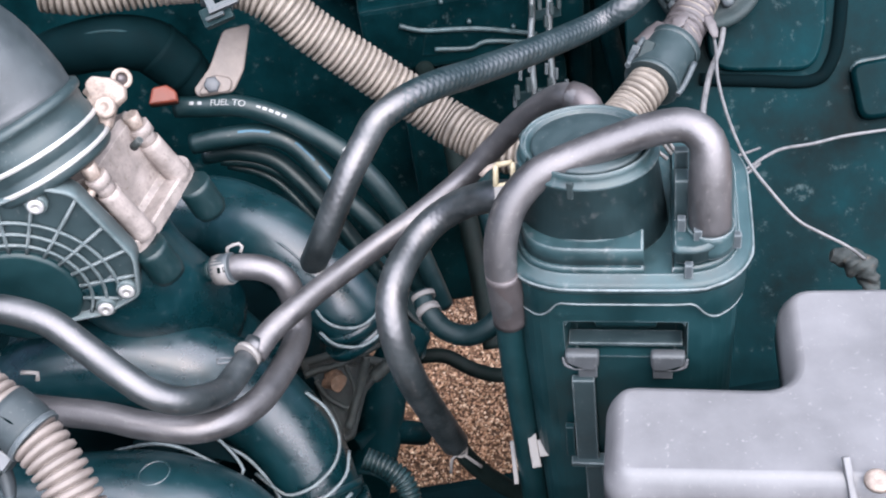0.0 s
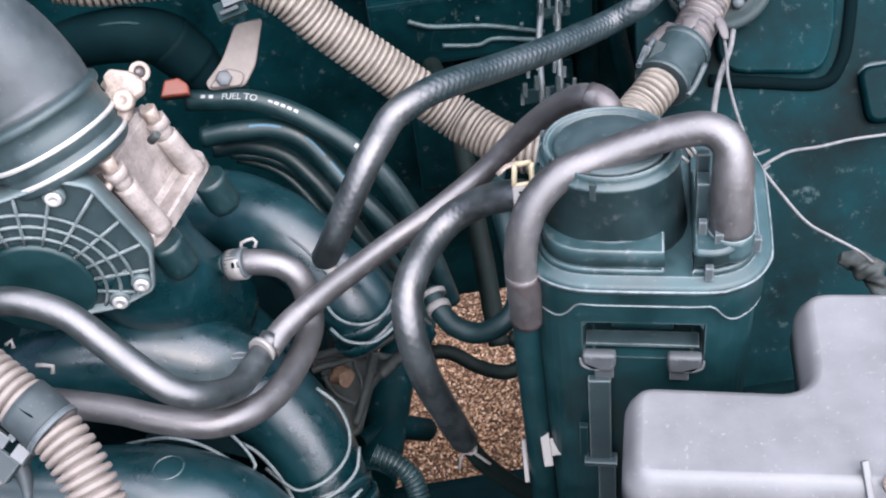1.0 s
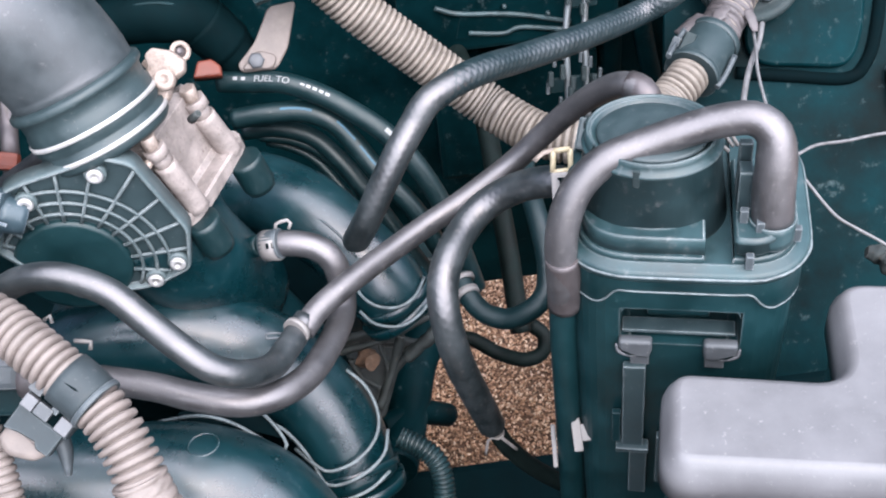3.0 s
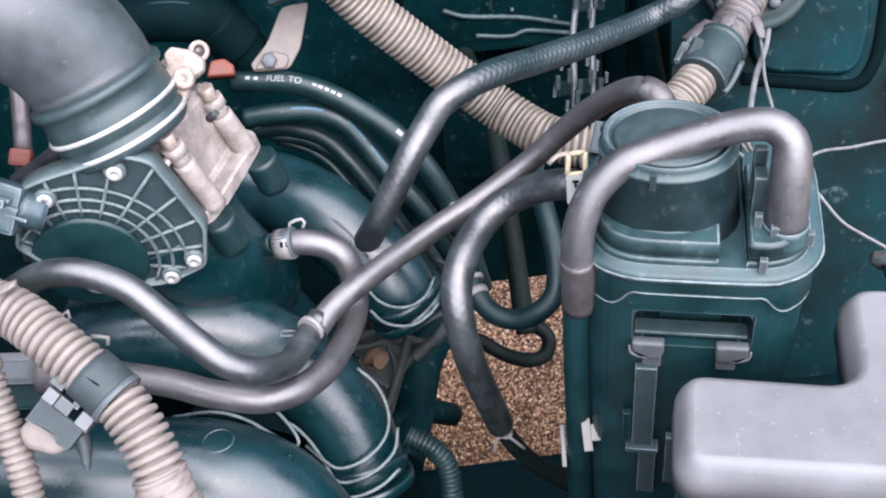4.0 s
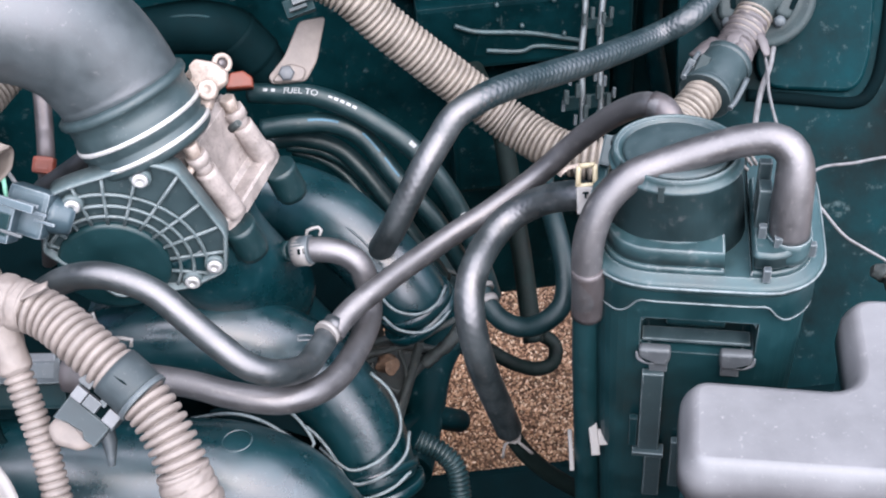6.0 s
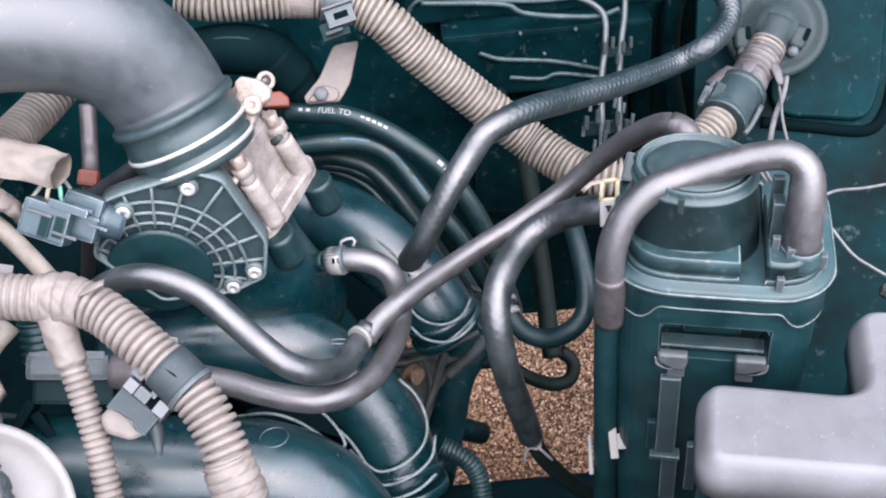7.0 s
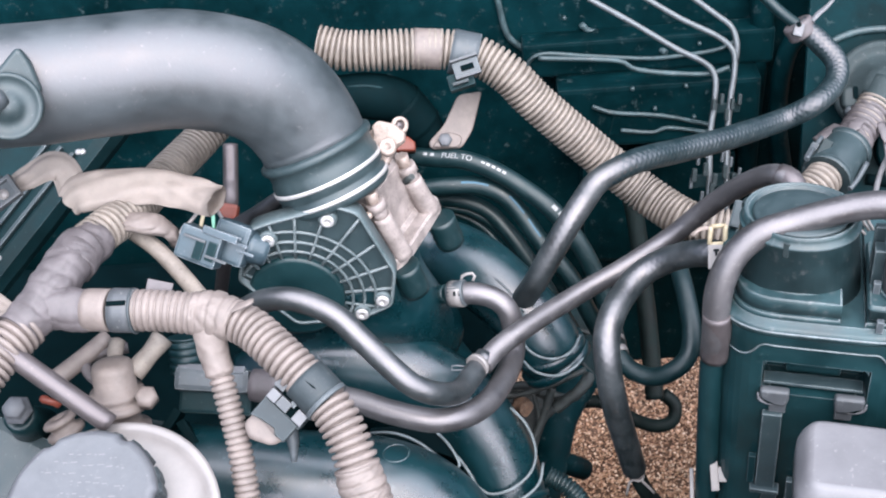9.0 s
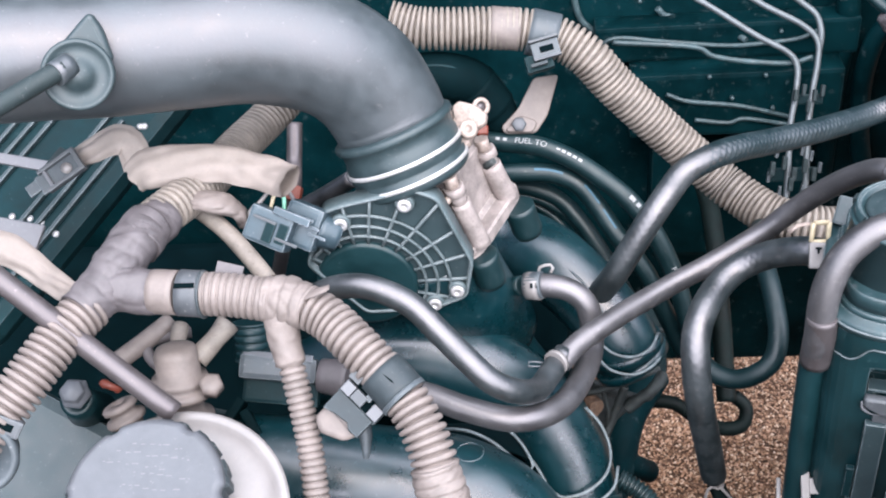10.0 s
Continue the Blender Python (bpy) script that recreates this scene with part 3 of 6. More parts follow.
part("idle_barb", tube(B(), [tb(0.062, -0.004, 0.046), tb(0.070, -0.008, 0.040)], [0.0032, 0.0026], 10), ALU_DIRTY, cast)
part("vacuum_barb", tube(B(), [tb(0.034, -0.03, 0.050), tb(0.027, -0.037, 0.053), tb(0.022, -0.042, 0.055)], [0.003, 0.0036, 0.0024], 12), BRASS, cast)
for c0, y0 in ((0.044, -0.034), (0.074, 0.024)):
    part("flange_foot", tube(B(), [tb(c0, y0, 0.108), tb(c0 + 0.002, y0, 0.134), tb(c0 + 0.0025, y0, 0.138)], [0.0128, 0.0128, 0.0112], 24), RUBBER_DARK, throttle, "black plastic bolt foot")


# ribbed gear cover
CY = 0.612
cover_m = Matrix.Translation((0, CY, 0)) @ Matrix(((1, 0, 0), (0, 0, -1), (0, 1, 0))).to_4x4()
co = [(p[0], p[2]) for p in ((-0.250, 0.612, 0.888), (-0.231, 0.612, 0.879), (-0.208, 0.612, 0.817), (-0.215, 0.612, 0.782), (-0.244, 0.612, 0.769), (-0.299, 0.612, 0.767), (-0.341, 0.612, 0.819), (-0.322, 0.612, 0.870), (-0.304, 0.612, 0.876))]
outline = rounded(co, 0.006, 4)
bm = B()
prism(bm, outline, [(0, -0.012), (0, 0.0), (0.0003, 0.0032), (0.0016, 0.0036), (0.0026, 0.0032), (0.003, -0.003)], cover_m)
cover = part("gear_cover", bm, RIB, throttle, "ribbed dull black plastic cover")
# darker floor plate: the shade between the ribs is in its colour
part("shaded_cover_floor", prism(B(), inset(outline, 0.0032), [(0, -0.008), (0, -0.0026)], cover_m), PLASTIC_DULL, cover)
mc = Vector(((-0.295, 0.606, 0.796)))
MX, MZ = mc.x, mc.z


def inside(x, z, poly):
    hit = False
    for i in range(len(poly)):
        (x0, z0), (x1, z1) = poly[i - 1], poly[i]
        if (z0 > z) != (z1 > z) and x < (x1 - x0) * (z - z0) / (z1 - z0) + x0:
            hit = not hit
    return hit


inner = inset(outline, 0.003)
for r in (0.0475, 0.057, 0.067):
    run = []
    for k in range(0, 73):
        a = radians(-40 + k * 3.2)
        x, z = MX + r * math.cos(a), MZ + r * math.sin(a)
        if inside(x, z, inner):
            run.append((x, CY + 0.0005, z))
        elif len(run) > 3:
            part("rib", tube(B(), run, 0.0014, 6, 0.004), RIB, cover)
            run = []
        else:
            run = []
    if len(run) > 3:
        part("rib", tube(B(), run, 0.0014, 6, 0.004), RIB, cover)
for a in range(-30, 170, 16):
    r = 0.041
    while r < 0.12 and inside(MX + r * math.cos(radians(a)), MZ + r * math.sin(radians(a)), inner):
        r += 0.002
    if r > 0.05:
        p0 = Vector((MX + 0.041 * math.cos(radians(a)), CY + 0.0005, MZ + 0.041 * math.sin(radians(a))))
        p1 = Vector((MX + r * math.cos(radians(a)), CY + 0.0005, MZ + r * math.sin(radians(a))))
        part("rib", tube(B(), [p0, (p0 + p1) / 2, p1], 0.0014, 6, 0.01), RIB, cover)
for p in ((-0.257, 0.617, 0.874), (-0.308, 0.619, 0.858), (-0.223, 0.606, 0.789), (-0.242, 0.608, 0.776)):
    m = placed((p[0], CY + 0.004, p[2]), (0, -1, 0), (0, 0, 1))
    part("boss", lathe(B(), [(0.0078, 0), (0.0074, 0.0065), (0.006, 0.007), (0, 0.007)], m, 20), RIB, cover)
    part("screw", lathe(B(), [(0.0055, 0.007), (0.0055, 0.009), (0.0045, 0.0098), (0.002, 0.0098), (0.0016, 0.0085), (0, 0.0085)], m, 20), BAND, cover, "bright screw head")
m = placed((MX, CY + 0.004, MZ), (0, -1, 0), (0, 0, 1))
part("motor_dome", lathe(B(), [(0.041, -0.012), (0.0408, 0.002), (0.0400, 0.0045), (0.037, 0.0058), (0.0, 0.006)], m, 48), PLASTIC, throttle, "smooth round black motor cover")

# ---- inlet manifold ----
manifold = thing("inlet_manifold", "glossy black plastic inlet manifold with fat curved runners", "inlet manifold", (-0.244, 0.660, 0.632))
part("throttle_neck", tube(B(), [tb(0.0, 0.0, 0.115), tb(0.005, 0.0, 0.15), tb(0.012, 0.01, 0.19), tb(0.02, 0.03, 0.24)], [0.05, 0.047, 0.045, 0.042], 40), MANIFOLD, manifold)
part("runner", tube(B(), [(-0.238, 0.801, 0.700), (-0.212, 0.796, 0.702), (-0.182, 0.786, 0.699), (-0.147, 0.756, 0.697), (-0.111, 0.724, 0.677), (-0.090, 0.703, 0.657), (-0.078, 0.693, 0.634)], [0.03, 0.034, 0.036, 0.036, 0.034, 0.033, 0.032], 40), MANIFOLD, manifold)
part("runner", tube(B(), [(-0.362, 0.637, 0.677), (-0.312, 0.637, 0.695), (-0.261, 0.632, 0.698), (-0.214, 0.627, 0.686), (-0.171, 0.618, 0.654), (-0.140, 0.594, 0.613), (-0.128, 0.564, 0.572)], [0.03, 0.035, 0.037, 0.038, 0.038, 0.036, 0.034], 40), MANIFOLD, manifold)
part("runner", tube(B(), [(-0.494, 0.523, 0.697), (-0.421, 0.516, 0.691), (-0.352, 0.510, 0.686), (-0.285, 0.507, 0.677), (-0.229, 0.504, 0.668), (-0.192, 0.497, 0.646), (-0.167, 0.481, 0.614)], [0.04, 0.044, 0.046, 0.046, 0.046, 0.045, 0.043], 40), MANIFOLD, manifold)
part("plenum", tube(B(), [(-0.340, 0.720, 0.696), (-0.253, 0.701, 0.647), (-0.184, 0.668, 0.583)], [0.07, 0.07, 0.06], 32), MANIFOLD, manifold)
for pts in ([(-0.191, 0.573, 0.655), (-0.173, 0.564, 0.646), (-0.160, 0.554, 0.628), (-0.150, 0.541, 0.606)], [(-0.169, 0.545, 0.640), (-0.153, 0.532, 0.619), (-0.138, 0.522, 0.600)],
            [(-0.112, 0.700, 0.673), (-0.108, 0.676, 0.672), (-0.096, 0.666, 0.665), (-0.078, 0.663, 0.663), (-0.063, 0.670, 0.666), (-0.054, 0.692, 0.665)], [(-0.110, 0.671, 0.656), (-0.098, 0.658, 0.652), (-0.078, 0.655, 0.649), (-0.061, 0.663, 0.652), (-0.048, 0.685, 0.650)],
            [(-0.169, 0.562, 0.626), (-0.156, 0.549, 0.622), (-0.144, 0.543, 0.617), (-0.123, 0.548, 0.619), (-0.107, 0.563, 0.624), (-0.103, 0.582, 0.631), (-0.110, 0.600, 0.643), (-0.123, 0.607, 0.658)], [(-0.157, 0.543, 0.616), (-0.143, 0.536, 0.608), (-0.120, 0.539, 0.612), (-0.102, 0.554, 0.615), (-0.097, 0.573, 0.621)],
            [(-0.155, 0.532, 0.604), (-0.137, 0.528, 0.599), (-0.115, 0.532, 0.603), (-0.099, 0.545, 0.605)]):
    part("bead", tube(B(), pts, 0.0014, 8), PALE, manifold)
part("seam", tube(B(), [(-0.154, 0.742, 0.718), (-0.135, 0.724, 0.718), (-0.118, 0.709, 0.708), (-0.106, 0.694, 0.695)], 0.0012, 6), MANIFOLD, manifold)
part("runner_flange", tube(B(), [(-0.084, 0.697, 0.649), (-0.081, 0.695, 0.641)], 0.0348, 40), MANIFOLD, manifold)
part("runner_flange", tube(B(), [(-0.080, 0.694, 0.637), (-0.076, 0.692, 0.630)], 0.0365, 40), MANIFOLD, manifold)
part("runner_flange", tube(B(), [(-0.130, 0.571, 0.581), (-0.129, 0.567, 0.577)], 0.0372, 40), MANIFOLD, manifold)
part("runner_flange", tube(B(), [(-0.128, 0.564, 0.573), (-0.127, 0.560, 0.566)], 0.0385, 40), MANIFOLD, manifold)
# thin black plate painted in for the shade between two runners
bm = B()
prism(bm, rounded([(-0.045, 0.006), (0.0, 0.013), (0.026, -0.004), (0.033, -0.016), (0.02, -0.012), (-0.01, -0.004), (-0.045, -0.006)], 0.003, 4), slab(0.002, 0.0008), placed((-0.199, 0.550, 0.683), (0.1, -0.6, 0.75), (0.1, 0.7, 0.6)))
part("web_gap_shade", bm, GAP, manifold, "black plate for the shade between the runners")
for pts in ([(-0.259, 0.557, 0.684), (-0.226, 0.546, 0.697), (-0.203, 0.539, 0.693), (-0.183, 0.532, 0.678), (-0.170, 0.530, 0.665)], [(-0.194, 0.560, 0.690), (-0.178, 0.546, 0.683), (-0.168, 0.534, 0.670), (-0.170, 0.530, 0.665)]):
    part("bead", tube(B(), pts, 0.0013, 8), PALE, manifold)
part("moulding_mark", lathe(B(), [(0.0098, 0), (0.0104, 0.0008), (0.011, 0)], placed((-0.213, 0.495, 0.726), (0.0, 0.1, 1.0)), 28, caps=False), MANIFOLD, manifold)

# ---- hoses ----
def hose(label, pts, r, mat=RUBBER, seg=20, cat="hose", **k):
    return solo("hose", tube(B(), pts, r, seg, **k), mat, label, cat, group="hoses")


# canister top to the far side of the engine, with a joint band
breather = thing("breather_hose", "satin black rubber hose from the canister lid over the manifold", "hose", (-0.152, 0.567, 0.741), group="hoses")
UP = [(0.110, 0.610, 0.871), (0.106, 0.617, 0.878), (0.097, 0.629, 0.877), (0.085, 0.648, 0.860), (0.069, 0.670, 0.832), (0.050, 0.681, 0.806), (0.028, 0.682, 0.784), (0.005, 0.677, 0.770), (-0.019, 0.668, 0.760), (-0.043, 0.657, 0.754), (-0.067, 0.641, 0.751), (-0.090, 0.622, 0.751), (-0.112, 0.602, 0.751), (-0.130, 0.587, 0.748), (-0.143, 0.572, 0.743)]
part("upper_length", tube(B(), UP, 0.0089, 24), RUBBER_WORN, breather)
LO = [(-0.139, 0.580, 0.746), (-0.147, 0.568, 0.744), (-0.153, 0.553, 0.747), (-0.162, 0.528, 0.757), (-0.177, 0.503, 0.781), (-0.193, 0.499, 0.795), (-0.209, 0.506, 0.809), (-0.229, 0.520, 0.824), (-0.248, 0.533, 0.838), (-0.269, 0.541, 0.846), (-0.288, 0.546, 0.848), (-0.310, 0.553, 0.840), (-0.336, 0.563, 0.820)]
part("lower_length", tube(B(), LO, 0.0093, 24), RUBBER, breather)
part("joint_band", tube(B(), [(-0.1452, 0.5700, 0.7472), (-0.1474, 0.5668, 0.7476)], 0.0102, 28), WHITE, breather, "pale clamp ring")
part("band_tail", tube(B(), [(-0.157, 0.567, 0.748), (-0.167, 0.568, 0.749), (-0.169, 0.566, 0.746), (-0.157, 0.565, 0.746)], 0.0008, 6), GREY, breather)

# thick braided hose across to the bulkhead
cross = thing("cross_hose", "braided black rubber hose crossing to the bulkhead pipe", "hose", (-0.122, 0.718, 0.671), group="hoses")
SMOOTH = [(-0.122, 0.718, 0.671), (-0.110, 0.711, 0.692), (-0.095, 0.699, 0.725), (-0.078, 0.701, 0.757), (-0.061, 0.710, 0.783), (-0.046, 0.724, 0.798), (-0.032, 0.734, 0.811), (-0.007, 0.750, 0.815), (0.018, 0.771, 0.809)]
part("smooth_length", tube(B(), SMOOTH, 0.0112, 44, step=0.0012, weave=0.011), RUBBER, cross)
part("braided_length", tube(B(), SMOOTH[-3:] + [(0.051, 0.804, 0.793), (0.104, 0.847, 0.776), (0.169, 0.907, 0.755), (0.204, 0.912, 0.769), (0.232, 0.943, 0.773), (0.239, 0.966, 0.786), (0.223, 0.984, 0.803), (0.204, 0.999, 0.817)],
     [0.0108, 0.0113] + [0.0115] * 9, 44, step=0.0010, weave=0.027), BRAID, cross, "woven rubber cover")
hose("thin black pipe leaving the bulkhead fitting", [(0.207, 0.997, 0.814), (0.189, 1.015, 0.824), (0.166, 1.040, 0.842)], 0.006, RUBBER_DARK)

# heater style bend hose
bend = thing("bend_hose", "black rubber hose bending from a white clamp under the breather", "hose", (-0.146, 0.568, 0.696), group="hoses")
part("length", tube(B(), [(-0.171, 0.656, 0.754), (-0.149, 0.651, 0.757), (-0.132, 0.648, 0.753), (-0.120, 0.642, 0.743), (-0.116, 0.632, 0.724), (-0.118, 0.614, 0.712), (-0.128, 0.575, 0.720), (-0.142, 0.542, 0.728), (-0.161, 0.522, 0.735), (-0.184, 0.514, 0.741), (-0.215, 0.520, 0.746), (-0.242, 0.530, 0.750), (-0.274, 0.540, 0.752), (-0.304, 0.552, 0.750)], 0.0099, 24), RUBBER_WORN, bend)
part("clamp", tube(B(), [(-0.1685, 0.653, 0.756), (-0.1575, 0.650, 0.758)], 0.0119, 32), WHITE, bend, "white hose clamp")
for w, h in ((-0.1665, -0.1640), (-0.1625, -0.1600)):
    part("clamp_slot", box(B(), placed(((w + h) / 2, 0.6425, 0.7645), (0.05, -0.75, 0.66), (0, 0.66, 0.75)), 0.0022, 0.0042, 0.0012, 0.0003), GAP, bend)
part("clamp_liner", tube(B(), [(-0.170, 0.653, 0.756), (-0.156, 0.650, 0.759)], 0.0115, 24), CLIPGREY, bend)
part("clamp_ear", tube(B(), [(-0.159, 0.659, 0.761), (-0.158, 0.660, 0.770), (-0.147, 0.661, 0.771), (-0.149, 0.657, 0.766)], 0.0014, 8), WHITE, bend, "white clamp tab")
part("spigot", tube(B(), [(-0.201, 0.681, 0.731), (-0.173, 0.665, 0.747)], 0.0085, 18), PLASTIC, bend)

# loop from the canister front to the drain
drain = thing("drain_hose", "black rubber hose curving down from the canister", "hose", (-0.014, 0.581, 0.595), group="hoses")
part("length", tube(B(), [(0.050, 0.590, 0.832), (0.036, 0.599, 0.827), (0.018, 0.614, 0.812), (-0.003, 0.616, 0.799), (-0.020, 0.603, 0.791), (-0.034, 0.579, 0.787), (-0.041, 0.561, 0.775), (-0.041, 0.549, 0.753), (-0.036, 0.548, 0.715), (-0.026, 0.560, 0.661), (-0.016, 0.577, 0.605)], 0.0109, 36, 0.0015, weave=0.014), RUBBER, drain)
part("spring_clip", tube(B(), [(-0.023, 0.571, 0.576), (-0.019, 0.573, 0.593), (-0.010, 0.572, 0.592), (-0.007, 0.576, 0.597), (-0.014, 0.570, 0.598), (-0.023, 0.576, 0.596)], 0.0013, 8), WHITE, drain, "pale wire spring clip")
part("clip_leg", tube(B(), [(-0.010, 0.573, 0.593), (0.002, 0.571, 0.577)], 0.0013, 8), WHITE, drain)

# large purge hose over the canister
purge = thing("purge_hose", "thick grey-black rubber hose arching over the canister lid", "hose", (0.036, 0.510, 0.801), group="hoses")
part("length", tube(B(), [(0.035, 0.512, 0.797), (0.033, 0.505, 0.827), (0.033, 0.506, 0.855), (0.037, 0.510, 0.874), (0.046, 0.515, 0.890), (0.062, 0.519, 0.903), (0.085, 0.520, 0.910), (0.108, 0.518, 0.918), (0.129, 0.514, 0.925), (0.145, 0.508, 0.928), (0.154, 0.500, 0.922), (0.155, 0.494, 0.908), (0.154, 0.490, 0.891), (0.154, 0.486, 0.869)], [0.0101] * 4 + [0.0099] * 6 + [0.0106, 0.0119, 0.0123, 0.0123], 24), RUBBER_WORN, purge)
part("end_sleeve", tube(B(), [(0.035, 0.512, 0.797), (0.034, 0.506, 0.826), (0.033, 0.504, 0.846)], [0.0110, 0.0108, 0.0105], 24, wrinkle=0.03), TUBE, purge, "dusty grey hose end")
solo("drop_pipe", tube(B(), [(0.035, 0.517, 0.795), (0.035, 0.517, 0.750), (0.037, 0.519, 0.662), (0.039, 0.521, 0.559)], 0.0095, 18), PLASTIC, "straight black pipe below the purge hose", "pipe")
bm = B()
ac = placed((0.040, 0.506, 0.670), (0, -0.75, 0.66), (0, 0, 1))
box(bm, ac, 0.0065, 0.024, 0.004, 0.001)
box(bm, ac @ Matrix.Translation((0.0075, 0.001, 0)), 0.009, 0.0125, 0.0036, 0.001)
solo("arrow_clip", bm, WHITE, "white plastic clip beside the black drop pipe", "clip")
bm = B()
box(bm, placed((0.026, 0.524, 0.637), (0, -0.75, 0.66), (0.05, 0.5, 0.8)), 0.0035, 0.032, 0.003, 0.001)
solo("white_strip", bm, WHITE, "narrow pale strip beside the drop pipe", "strip")

# fuel and vacuum lines behind the throttle
FUEL = [(-0.214, 0.880, 0.759), (-0.188, 0.873, 0.759), (-0.157, 0.865, 0.759), (-0.128, 0.856, 0.750), (-0.099, 0.843, 0.735), (-0.071, 0.826, 0.717), (-0.046, 0.810, 0.685), (-0.027, 0.797, 0.641), (-0.015, 0.783, 0.595), (-0.008, 0.778, 0.561)]
COOL = [(-0.207, 0.865, 0.727), (-0.177, 0.861, 0.731), (-0.146, 0.859, 0.730), (-0.121, 0.852, 0.722), (-0.103, 0.841, 0.704), (-0.083, 0.820, 0.680), (-0.057, 0.804, 0.648), (-0.040, 0.796, 0.609), (-0.016, 0.786, 0.554)]
for lab, pts, r, mt in (
    ("dark fuel hose with white print", FUEL, 0.0095, RUBBER_DARK),
    ("black coolant line with a blue mark", COOL, 0.0095, RUBBER_DARK),
    ("dark hose under the coolant line", [(-0.204, 0.882, 0.701), (-0.171, 0.876, 0.703), (-0.140, 0.867, 0.694), (-0.116, 0.849, 0.674), (-0.094, 0.829, 0.645), (-0.074, 0.812, 0.611), (-0.053, 0.801, 0.569)], 0.0085, RUBBER_DARK),
    ("thin black line beside the coolant hose", [(-0.189, 0.877, 0.696), (-0.157, 0.871, 0.690), (-0.132, 0.860, 0.678), (-0.113, 0.844, 0.661), (-0.095, 0.832, 0.633)], 0.005, RUBBER_DARK),
    ("thin black line beside the coolant hose", [(-0.185, 0.881, 0.686), (-0.159, 0.874, 0.678), (-0.139, 0.863, 0.667), (-0.120, 0.845, 0.647), (-0.102, 0.833, 0.619)], 0.004, RUBBER_DARK),
    ("short black hose looping below the purge hose", [(-0.024, 0.700, 0.653), (-0.020, 0.682, 0.648), (-0.009, 0.664, 0.643), (0.009, 0.652, 0.644), (0.027, 0.647, 0.655), (0.041, 0.652, 0.668), (0.046, 0.667, 0.685), (0.045, 0.693, 0.700), (0.043, 0.721, 0.708), (0.042, 0.760, 0.708), (0.050, 0.800, 0.700)], 0.0088, RUBBER_DARK),
    ("black pipe hanging in the bay opening", [(0.010, 1.15, 0.600), (0.026, 1.0, 0.612), (0.029, 0.92, 0.594), (0.030, 0.888, 0.564), (0.032, 0.860, 0.533), (0.033, 0.828, 0.498), (0.034, 0.801, 0.467)], 0.0105, GRIME),
    ("dark hose tail below the wire clip", [(-0.014, 0.584, 0.591), (-0.003, 0.585, 0.562), (0.016, 0.588, 0.528), (0.039, 0.589, 0.500), (0.065, 0.591, 0.473)], 0.0075, GRIME),
    ("dark lower hose looping over the gravel", [(-0.048, 0.839, 0.432), (-0.017, 0.836, 0.430), (0.011, 0.823, 0.416), (0.037, 0.809, 0.416), (0.056, 0.812, 0.420), (0.060, 0.824, 0.434), (0.047, 0.833, 0.444)], 0.0078, GRIME),
):
    hose(lab, pts, r, mt)
for e0, e1 in (((-0.021, 0.686, 0.649), (-0.019, 0.680, 0.647)), ((-0.023, 0.699, 0.653), (-0.022, 0.695, 0.651))):
    solo("hose_ring", tube(B(), [e0, e1], 0.0104, 22), WHITE, "white clamp ring on the short black hose", "ring", group="hose rings")
solo("loom_tail", tube(B(), [(-0.093, 0.616, 0.556), (-0.074, 0.607, 0.548), (-0.062, 0.595, 0.534), (-0.061, 0.572, 0.508)], 0.0095, 16, ring=0.27, pitch=0.004), PLASTIC, "black corrugated tube end low in the bay", "corrugated tube")

# ---- corrugated harnesses ----
loom = thing("rear_harness", "dusty beige corrugated wiring loom running to the canister", "wiring loom", (-0.023, 0.860, 0.757), group="wiring looms")
part("conduit", tube(B(), [(-0.295, 0.902, 0.882), (-0.268, 0.900, 0.875), (-0.236, 0.901, 0.872), (-0.199, 0.904, 0.869), (-0.166, 0.905, 0.865), (-0.137, 0.902, 0.857), (-0.108, 0.892, 0.840), (-0.077, 0.883, 0.806), (0.006, 0.860, 0.728), (0.035, 0.843, 0.709), (0.063, 0.820, 0.700), (0.092, 0.805, 0.698), (0.122, 0.802, 0.695), (0.156, 0.814, 0.695), (0.187, 0.844, 0.699)], 0.0205, 28, ring=0.33, pitch=0.0056), LOOM, loom)
part("tape_wrap", tube(B(), [(-0.200, 0.904, 0.870), (-0.172, 0.905, 0.866)], 0.0203, 28, wrinkle=0.03), LOOM_PALE, loom, "cream tape wrap")
part("clip_band", tube(B(), [(-0.163, 0.904, 0.864), (-0.137, 0.902, 0.857)], 0.0225, 24), CLIPGREY, loom, "grey plastic harness clip")
bm = B()
box(bm, placed((-0.154, 0.876, 0.843), (0, -0.75, 0.66), (-0.2, 0.3, 0.8)), 0.026, 0.016, 0.012, 0.002)
part("clip_foot", bm, COVER, loom)
tabm = placed((-0.148, 0.876, 0.858), (0, -0.75, 0.66), (-0.2, 0.3, 0.8))
part("clip_tab", box(B(), tabm, 0.026, 0.015, 0.008, 0.0015), CLIPGREY, loom)
part("clip_window", box(B(), tabm @ Matrix.Translation((0.001, -0.0005, 0.0076)), 0.013, 0.006, 0.001, 0.0003), GAP, loom)
part("clip_rib", box(B(), tabm @ Matrix.Translation((0, 0.009, 0.003)), 0.028, 0.0024, 0.008, 0.0006), CLIPLIGHT, loom)
part("clip_rib", box(B(), tabm @ Matrix.Translation((0, -0.0085, 0.003)), 0.026, 0.0024, 0.007, 0.0006), CLIPLIGHT, loom)
part("clip_tab", box(B(), placed((-0.154, 0.862, 0.850), (0, -0.75, 0.66), (-0.2, 0.3, 0.8)), 0.016, 0.003, 0.006, 0.0008), CLIPDARK, loom)
